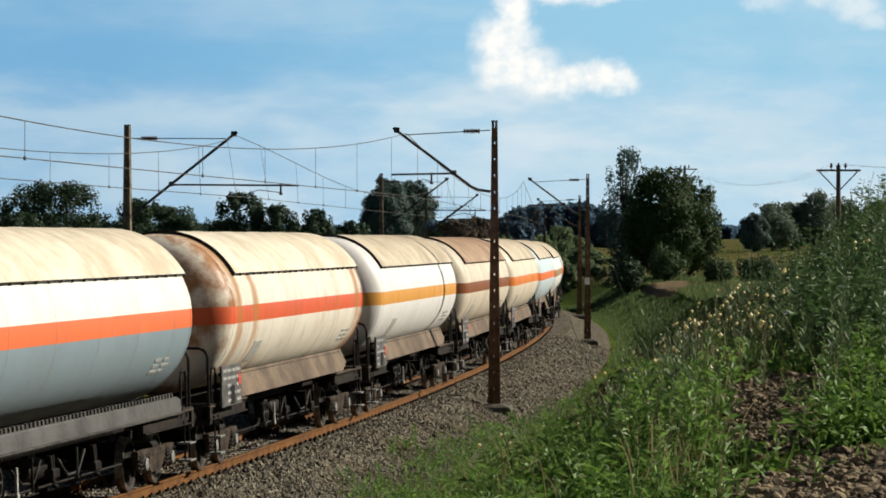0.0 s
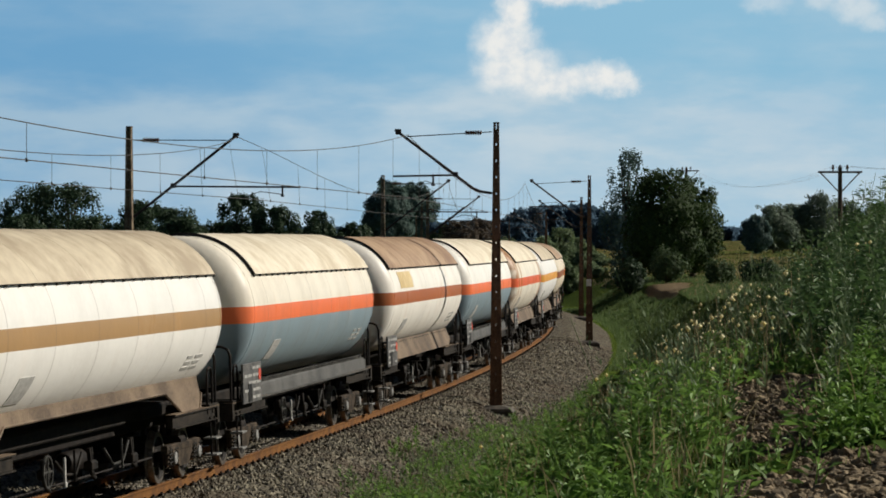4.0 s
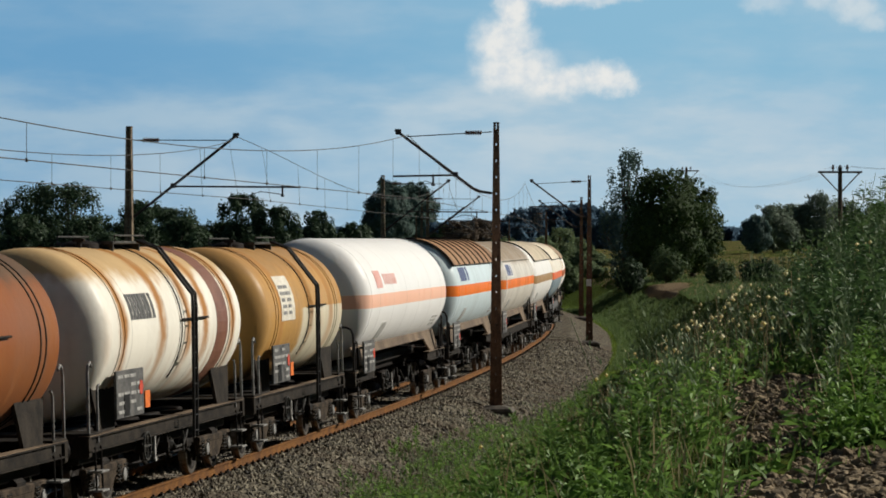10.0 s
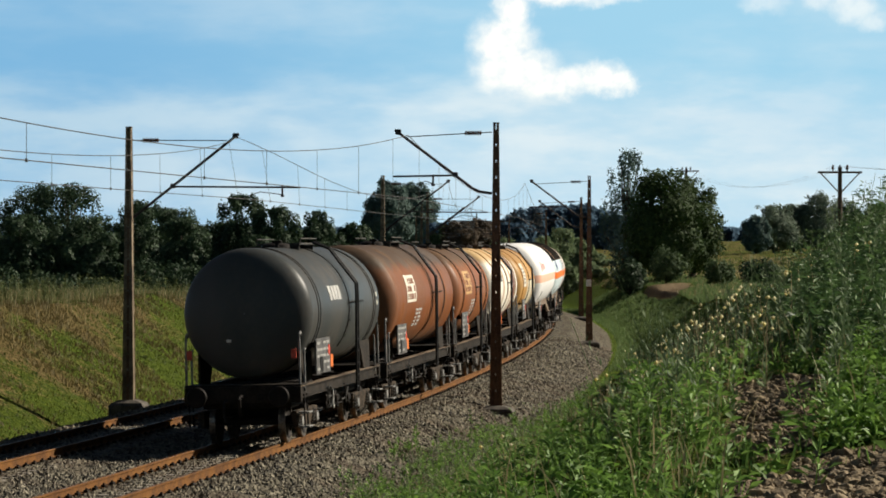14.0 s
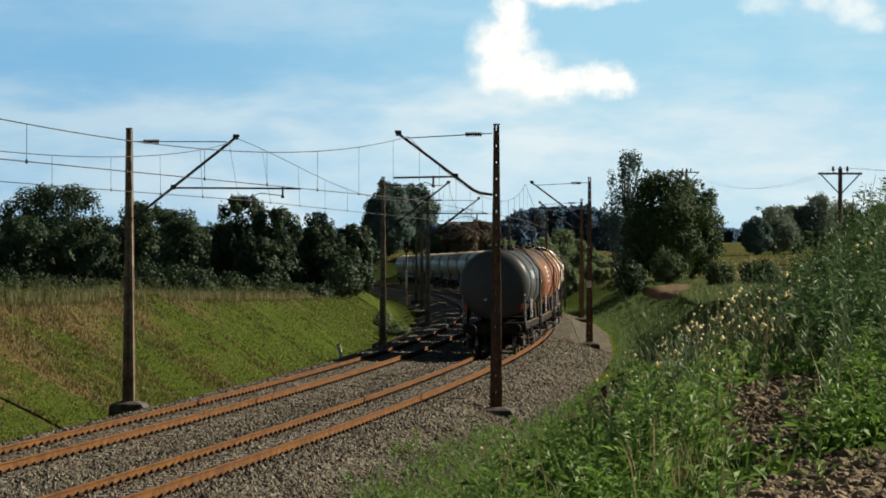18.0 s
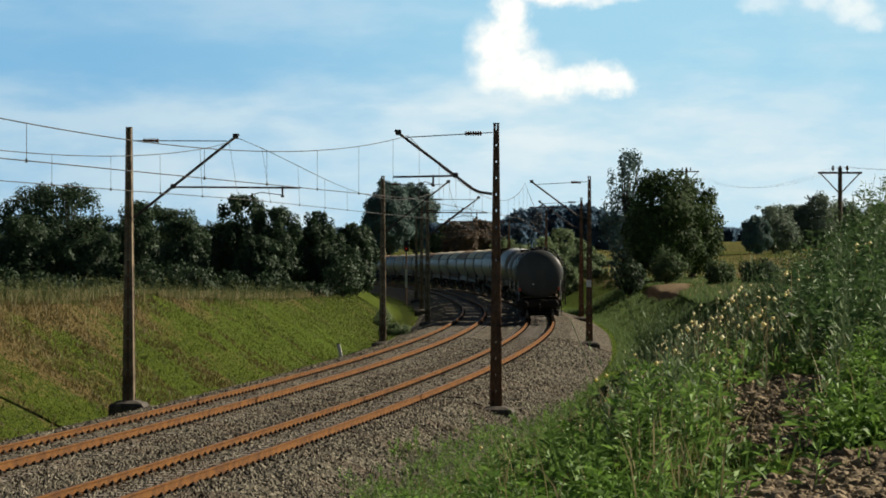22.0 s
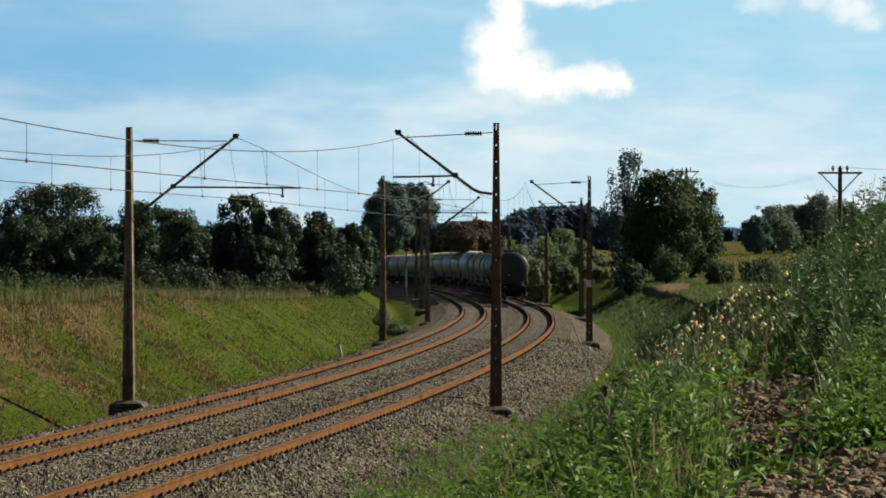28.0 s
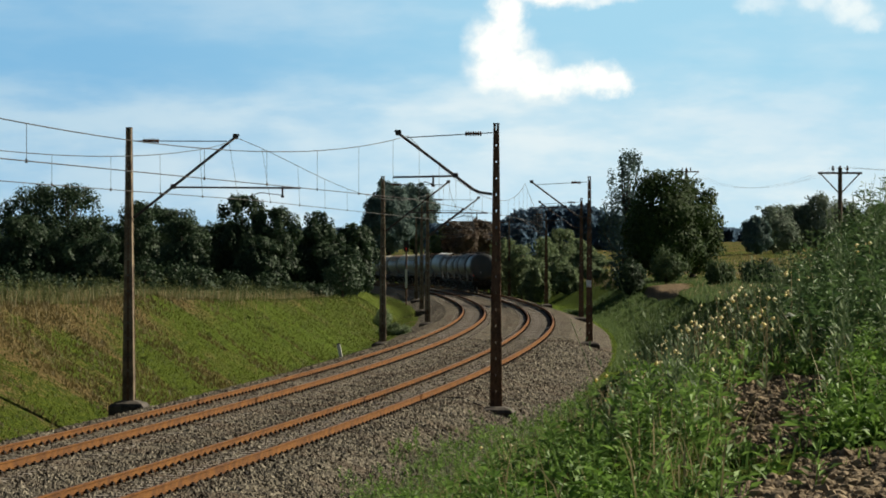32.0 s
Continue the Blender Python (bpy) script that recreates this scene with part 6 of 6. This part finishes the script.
def bushy_plants(pts, seed, h0, h1, per, leaf, wide, spread, rise):
    """Branched weeds: leaves stand off the stem in whorls, larger below, and rise towards the tip."""
    rng = np.random.default_rng(seed)
    V, F, o = [], [], 0
    for p in pts:
        x, y = p[0], p[1]
        h = rng.uniform(h0, h1) * hollow(x, y)
        m = int(per * (0.35 + 0.65 * h / h1)) + 4
        t = rng.uniform(0.04, 1.0, m) ** 0.8
        a = rng.uniform(0, 2 * np.pi, m)
        lean = rng.normal(0, 0.14, 2)
        off = spread * h * (1.05 - t) * rng.uniform(0.1, 1.0, m)
        L = leaf * rng.uniform(0.55, 1.35, m) * (1.2 - 0.65 * t)
        ca, sa = np.cos(a), np.sin(a)
        out = np.stack([ca, sa, rise + rng.normal(0, 0.35, m)], 1)
        out /= np.linalg.norm(out, axis=1)[:, None]
        base = np.array(p) + np.stack([lean[0] * t * h + off * ca, lean[1] * t * h + off * sa, t * h], 1)
        roll = rng.normal(0, 0.5, m)
        side = np.stack([-sa * np.cos(roll), ca * np.cos(roll), np.sin(roll)], 1) * (L * wide)[:, None]
        mid = base + out * (L * 0.45)[:, None]
        tip = base + out * L[:, None] - np.array([0, 0, 0.25]) * L[:, None]
        V.append(np.stack([base, mid + side, tip, mid - side], 1).reshape(-1, 3))
        top = np.array(p) + np.array([lean[0] * h, lean[1] * h, h])
        V.append(np.array([np.array(p) + (-0.006, 0, 0), np.array(p) + (0.006, 0, 0), top + (0.003, 0, 0), top - (0.003, 0, 0)]))
        F.append(np.arange(o, o + 4 * m + 4).reshape(-1, 4))
        o += 4 * m + 4
    return np.concatenate(V), np.concatenate(F)


def spires(pts, seed, h0, h1, per, leaf):
    """Tall wand-like weeds: steep narrow leaves all the way up, ending in a thin pale plume."""
    rng = np.random.default_rng(seed)
    V, F, o = [], [], 0
    for p in pts:
        h = rng.uniform(h0, h1) * (0.45 + 0.55 * hollow(p[0], p[1]))
        m = per
        t = np.linspace(0.08, 1.0, m)
        a = np.arange(m) * 2.4 + rng.uniform(0, 6)
        lean = rng.normal(0, 0.16, 2)
        L = leaf * (1.15 - 0.8 * t) * rng.uniform(0.7, 1.3, m)
        out = np.stack([np.cos(a), np.sin(a), 0.55 + 1.1 * t + rng.normal(0, 0.2, m)], 1)
        out /= np.linalg.norm(out, axis=1)[:, None]
        base = np.array(p) + np.stack([lean[0] * t * t * h, lean[1] * t * t * h, t * h], 1)
        side = np.stack([-np.sin(a), np.cos(a), np.zeros(m)], 1) * (L * 0.13)[:, None]
        mid = base + out * (L * 0.5)[:, None]
        V.append(np.stack([base, mid + side, base + out * L[:, None], mid - side], 1).reshape(-1, 3))
        top = base[-1]
        V.append(np.array([np.array(p) + (-0.007, 0, 0), np.array(p) + (0.007, 0, 0), top + (0.003, 0, 0), top - (0.003, 0, 0)]))
        F.append(np.arange(o, o + 4 * m + 4).reshape(-1, 4))
        o += 4 * m + 4
    return np.concatenate(V), np.concatenate(F)


def hollow(x, y):
    """Height of the growth on the bank: clumps with hollows between them, low along the crest by the cutting."""
    c = 0.55 * patchy(x, y, 0.75, 20) + 0.45 * patchy(x, y, 2.1, 23)
    low = 1.0 - 0.55 * smooth01((y - 38) / 8) * (1 - smooth01((x / y - 0.080) / 0.02))
    return (0.14 + 1.60 * smooth01((c - 0.32) / 0.40)) * low


def thicket(x, y):
    """The tall dark growth on the upper part of the bank."""
    return smooth01((x / y - 0.104 + 0.012 * noise.noise((x * 0.6, y * 0.3, 4.0))) / 0.018) * smooth01((y - 30.5) / 3.0)


def leafy_corner(x, y):
    """A patch of lush broad-leaved plants beside the bare soil."""
    return smooth01((x / y - 0.129) / 0.008) * (1 - thicket(x, y)) * (1.0 if y > 25.5 else 0.0)


stuff("weeds", *bushy_plants(knoll_points(4300, 11, keep=lambda x, y, d, r: thicket(x, y) < 0.5 and patchy(x, y, 0.75, 20) > 0.34), 12, 0.18, 0.52, 30, 0.165, 0.16, 0.42, 0.75), M_WEED, "dense fresh green weeds on the near bank", "weeds")
stuff("broad_weeds", *bushy_plants(knoll_points(900, 51, keep=lambda x, y, d, r: thicket(x, y) < 0.4 and patchy(x, y, 0.9, 2) > 0.52), 52, 0.22, 0.50, 22, 0.145, 0.24, 0.5, 0.35), M_WEED_BROAD, "broad-leaved bright green weeds on the near bank", "weeds")
stuff("leafy_weeds", *bushy_plants(knoll_points(2600, 57, 2.5, 6.5, 25, 34, lambda x, y, d, r: r.random() < leafy_corner(x, y)), 58, 0.10, 0.22, 26, 0.125, 0.30, 0.95, 0.25), M_WEED_BROAD, "lush broad-leaved plants beside the bare soil", "weeds")
stuff("nettles", *bushy_plants(knoll_points(4200, 13, 2.5, 9.5, 28, 62, lambda x, y, d, r: r.random() < thicket(x, y)), 14, 0.35, 0.80, 36, 0.175, 0.17, 0.40, 0.45), M_WEED_DARK, "tall dark green nettles on the near bank", "weeds")
stuff("mugwort", *spires(knoll_points(3000, 73, 1.0, 9.5, 27, 62, lambda x, y, d, r: r.random() < max(0.45 * thicket(x, y), 0.34 * smooth01((x / y - 0.045) / 0.03))), 74, 0.55, 1.15, 26, 0.15), M_MUGWORT, "tall grey-green wand-like weeds on the near bank", "weeds")
stuff("near_grass", *blades(np.array(knoll_points(26000, 15, keep=lambda x, y, d, r: patchy(x, y, 0.8, 5) > 0.42 and thicket(x, y) < 0.7)), 0.24, 0.010, 0.9, 16), M_WEED, "long green grass on the near bank", "grass")
stuff("near_dry_grass", *blades(np.array(knoll_points(5200, 17, keep=lambda x, y, d, r: patchy(x, y, 0.7, 9) > 0.55 - 0.25 * math.exp(-((x / y - 0.088) / 0.022) ** 2))), 0.55, 0.007, 0.6, 18), M_DRY, "dry straw-coloured stalks among the weeds", "grass")


stuff("bank_weeds", *leafy_plants(bank_tufts(1500, 81, -19.0, -10.2, 11), 82, 0.08, 0.22, 12, 0.14, 0.22), M_OLIVE, "low olive weeds scattered over the railway bank", "weeds")
stuff("crest_weeds", *leafy_plants(bank_tufts(3000, 83, -24.0, -15.5, 15), 84, 0.45, 1.15, 30, 0.26, 0.16), M_TUFT, "ragged tall weeds along the crest of the bank", "weeds")
stuff("crest_dry_weeds", *leafy_plants(bank_tufts(1500, 85, -27.0, -15.5, 19), 86, 0.35, 0.80, 16, 0.16, 0.12), M_DRY, "dry pale weeds along the crest of the bank", "weeds")


EDGE = [(-30, 2.6), (-12, 2.5), (3, 2.2), (16, 3.1), (35, 3.8), (60, 4.4)]


def edge_points(n, seed):
    """Plants that creep over the shoulder of the ballast."""
    rng = random.Random(seed)
    out = []
    for _ in range(n):
        s, d = rng.uniform(-26, 45), rng.uniform(2.0, 4.8)
        e = d - curve(s, EDGE) + (patchy(s, d, 0.5, 2) - 0.5) * 1.6
        if rng.random() < smooth01(e / 1.3):
            p = on_line(s, d, curve(d, [(1.85, -0.22), (3.0, -0.64), (3.9, -0.88), (4.6, -0.95)]))
            out.append((p.x, p.y, p.z))
    return out


stuff("edge_weeds", *leafy_plants(edge_points(2600, 61), 62, 0.12, 0.40, 16, 0.13, 0.20), M_WEED, "low green weeds creeping over the ballast edge", "weeds")
stuff("edge_grass", *blades(np.array(edge_points(13000, 63)), 0.20, 0.009, 0.9, 64), M_SAGE, "thin grass creeping over the ballast edge", "grass")


def flower_stalks(pts, seed):
    """Pale seed heads and yellow flowers on bare stalks."""
    rng = np.random.default_rng(seed)
    sv, sf, hv, hf = [], [], [], []
    for p in pts:
        h = rng.uniform(0.35, 1.0)
        top = Vector(p) + Vector((rng.normal(0, 0.09), rng.normal(0, 0.09), h))
        m = Mesh().tube([p, (Vector(p) + top) / 2 + Vector((rng.normal(0, 0.02), 0, 0)), top], 0.006, 4, 0.003)
        o = len(sv)
        sv += m.v
        sf += [tuple(i + o for i in q) for q in m.f]
        for k in range(rng.integers(1, 4)):
            c = top + Vector((rng.normal(0, 0.05), rng.normal(0, 0.05), rng.normal(-0.02, 0.04)))
            r = rng.uniform(0.010, 0.034)
            o = len(hv)
            hv += [c + Vector(q) * r for q in ((1, 0, 0), (-1, 0, 0), (0, 1, 0), (0, -1, 0), (0, 0, 1.1), (0, 0, -1.1))]
            hf += [tuple(i + o for i in q) for q in ((0, 2, 4), (2, 1, 4), (1, 3, 4), (3, 0, 4), (2, 0, 5), (1, 2, 5), (3, 1, 5), (0, 3, 5))]
    return (sv, sf), (hv, hf)


_st, _hd = flower_stalks(knoll_points(900, 21, 0.5, 7.5, 26, 54, lambda x, y, d, r: r.random() < (math.exp(-((x / y - 0.094) / 0.028) ** 2) + 0.05) * (0.25 + 1.5 * max(0.0, patchy(x, y, 1.2, 31) - 0.35))), 22)
stuff("flower_stalks", *_st, M_DRY, "thin dry flower stalks among the weeds", "weeds")
stuff("flower_heads", *_hd, M_FLOWER, "pale yellow flower and seed heads", "flowers")


def clods(n, seed):
    """Rounded lumps of soil, each an uneven twelve-cornered ball."""
    rng = np.random.default_rng(seed)
    g = (1 + 5 ** 0.5) / 2
    ball = np.array([(-1, g, 0), (1, g, 0), (-1, -g, 0), (1, -g, 0), (0, -1, g), (0, 1, g), (0, -1, -g), (0, 1, -g), (g, 0, -1), (g, 0, 1), (-g, 0, -1), (-g, 0, 1)]) / 1.9
    tri = [(0, 11, 5), (0, 5, 1), (0, 1, 7), (0, 7, 10), (0, 10, 11), (1, 5, 9), (5, 11, 4), (11, 10, 2), (10, 7, 6), (7, 1, 8), (3, 9, 4), (3, 4, 2), (3, 2, 6), (3, 6, 8), (3, 8, 9), (4, 9, 5), (2, 4, 11), (6, 2, 10), (8, 6, 7), (9, 8, 1)]
    v, f = [], []
    while len(v) < n * 12:
        y = rng.uniform(17.0, 36)
        x = y * rng.uniform(0.085, 0.175)
        if not is_bare(x, y):
            continue
        r = rng.uniform(0.008, 0.030) * (1.0 if rng.random() < 0.92 else rng.uniform(1.6, 3.0))
        z = ground_z(x, y) + r * 0.2
        o = len(v)
        v += [tuple(q) for q in np.array((x, y, z)) + (ball + rng.normal(0, 0.16, (12, 3))) * r * (1, 1, 0.75)]
        f += [tuple(i + o for i in t) for t in tri]
    return v, f


stuff("soil_clods", *clods(12000, 31), M_SOIL, "loose brown soil clods on a bare patch", "soil")


# ---- loose ballast stones, sleepers ----
def stones(n, seed):
    rng = np.random.default_rng(seed)
    s = rng.uniform(0, 1, n) ** 1.5 * 105 - 26
    d = rng.uniform(-7.6, 4.1, n)
    th = TH0 - s / R_LINE
    x = CENTRE.x + np.cos(th) * (R_LINE + d)
    y = CENTRE.y - np.sin(th) * (R_LINE + d)
    z = np.interp(d, [-9.0, -8.2, -6.3, -5.2, -4.33, -3.4, -2.2, -0.9, 0, 0.9, 1.85, 3.0, 3.9, 4.6], [-1.1, -0.85, -0.22, -0.20, -0.225, -0.20, -0.30, -0.20, -0.225, -0.18, -0.20, -0.62, -0.86, -1.15])
    z = z - 0.2562 * s / 100 - 0.0883 * (s / 100) ** 2 + 0.005
    r = rng.uniform(0.024, 0.062, n)
    base = np.array([(1, 0, 0), (-1, 0, 0), (0, 1, 0), (0, -1, 0), (0, 0, 1), (0, 0, -1)], float)
    v = np.stack([x, y, z], 1)[:, None, :] + (base[None] + rng.normal(0, 0.28, (n, 6, 3))) * r[:, None, None]
    t = np.array([(0, 2, 4), (2, 1, 4), (1, 3, 4), (3, 0, 4), (2, 0, 5), (1, 2, 5), (3, 1, 5), (0, 3, 5)])
    f = (np.arange(n)[:, None, None] * 6 + t[None]).reshape(-1, 3)
    return v.reshape(-1, 3), f


def stone_material():
    m, node = material("loose_stone")
    r = node("ShaderNodeNewGeometry").outputs["Random Per Island"]
    ob = node("ShaderNodeTexCoord").outputs["Object"]
    col = mix_(node, r, (0.012, 0.010, 0.008, 1), (0.275, 0.245, 0.175, 1))
    col = mix_(node, ramp_(node, noise_(node, ob, 0.5, 4), 0.42, 0.7, 0.0, 0.5), col, (0.085, 0.053, 0.031, 1))
    return finish(m, node, col, 0.9)


stuff("ballast_stones", *stones(95000, 5), stone_material(), "loose grey and brown crushed stones of the ballast", "ballast")


def sleeper_mesh(name="sleeper"):
    m = Mesh()
    m.box((0, 0, -0.298), (2.6, 0.25, 0.18), 0.02)
    n0 = len(m.f)
    for off in (-0.7525, 0.7525):
        for k in (-0.115, 0.115):
            m.box((off + k, 0, -0.145), (0.075, 0.15, 0.045), 0.01)
            m.tube([(off + k, 0.0, -0.16), (off + k, 0.0, -0.095)], 0.022, 6)
    me = m.data(name, [M_SLEEPER, M_BOGIE])
    me.polygons.foreach_set("material_index", [0 if i < n0 else 1 for i in range(len(me.polygons))])
    return me


_sl = sleeper_mesh()
for track, dc in ((TRACK_NEAR, 0.0), (TRACK_FAR, D_LEFT)):
    for i in range(300):
        part("sleeper", _sl, track, line_pose(-27.0 + i * 0.6, dc, CANT / 2))
    rest = Mesh()
    for i in range(300, 560):
        m = line_pose(-27.0 + i * 0.6, dc, CANT / 2)
        rest.box((0, 0, 0), (2.6, 0.25, 0.18))
        rest.v[-8:] = [tuple(m @ (Vector(p) + Vector((0, 0, -0.305)))) for p in rest.v[-8:]]
    tagged(part("far_sleepers", rest.data("far_sleepers", M_SLEEPER), track), kind="stuff")


def motions():
    walk(CLOUD, [(0.0, pose(4.0, 3500, 0)), (16.0, pose(0.0, 3500, 0)), (32.0, pose(-5.0, 3500, 0))])
    times = [0.0, 2.0, 4.0, 6.0, 8.0, 10.0, 12.0, 13.0, 14.0, 16.0, 18.0, 20.0, 22.0, 24.0, 26.0, 28.0, 30.0, 32.0]
    for wagon, sc in WAGONS:
        rows = []
        for t in times:
            s = sc + train_s(t)
            rows.append((t, line_pose(s) @ Matrix.Rotation(-math.atan(CANT / 1.505), 4, "Y") @ Matrix.Translation((0, 0, CANT / 2))))
        walk(wagon, rows)
    # the wheels roll: one turning path for each axle of a bogie, shared by all alike axles
    done = {}
    count = 32 * FPS
    for wheel, k in WHEELS:
        if k not in done:
            walk(wheel, [(32.0 * i / count, pose(0, k, 0.46, -math.degrees(SPEED * 32.0 / 0.46) * i / count)) for i in range(count + 1)])
            done[k] = wheel
        else:
            src = done[k].animation_data
            wheel.rotation_mode = "QUATERNION"
            keys = wheel.animation_data_create()
            keys.action = src.action
            keys.action_slot = src.action_slot


motions()
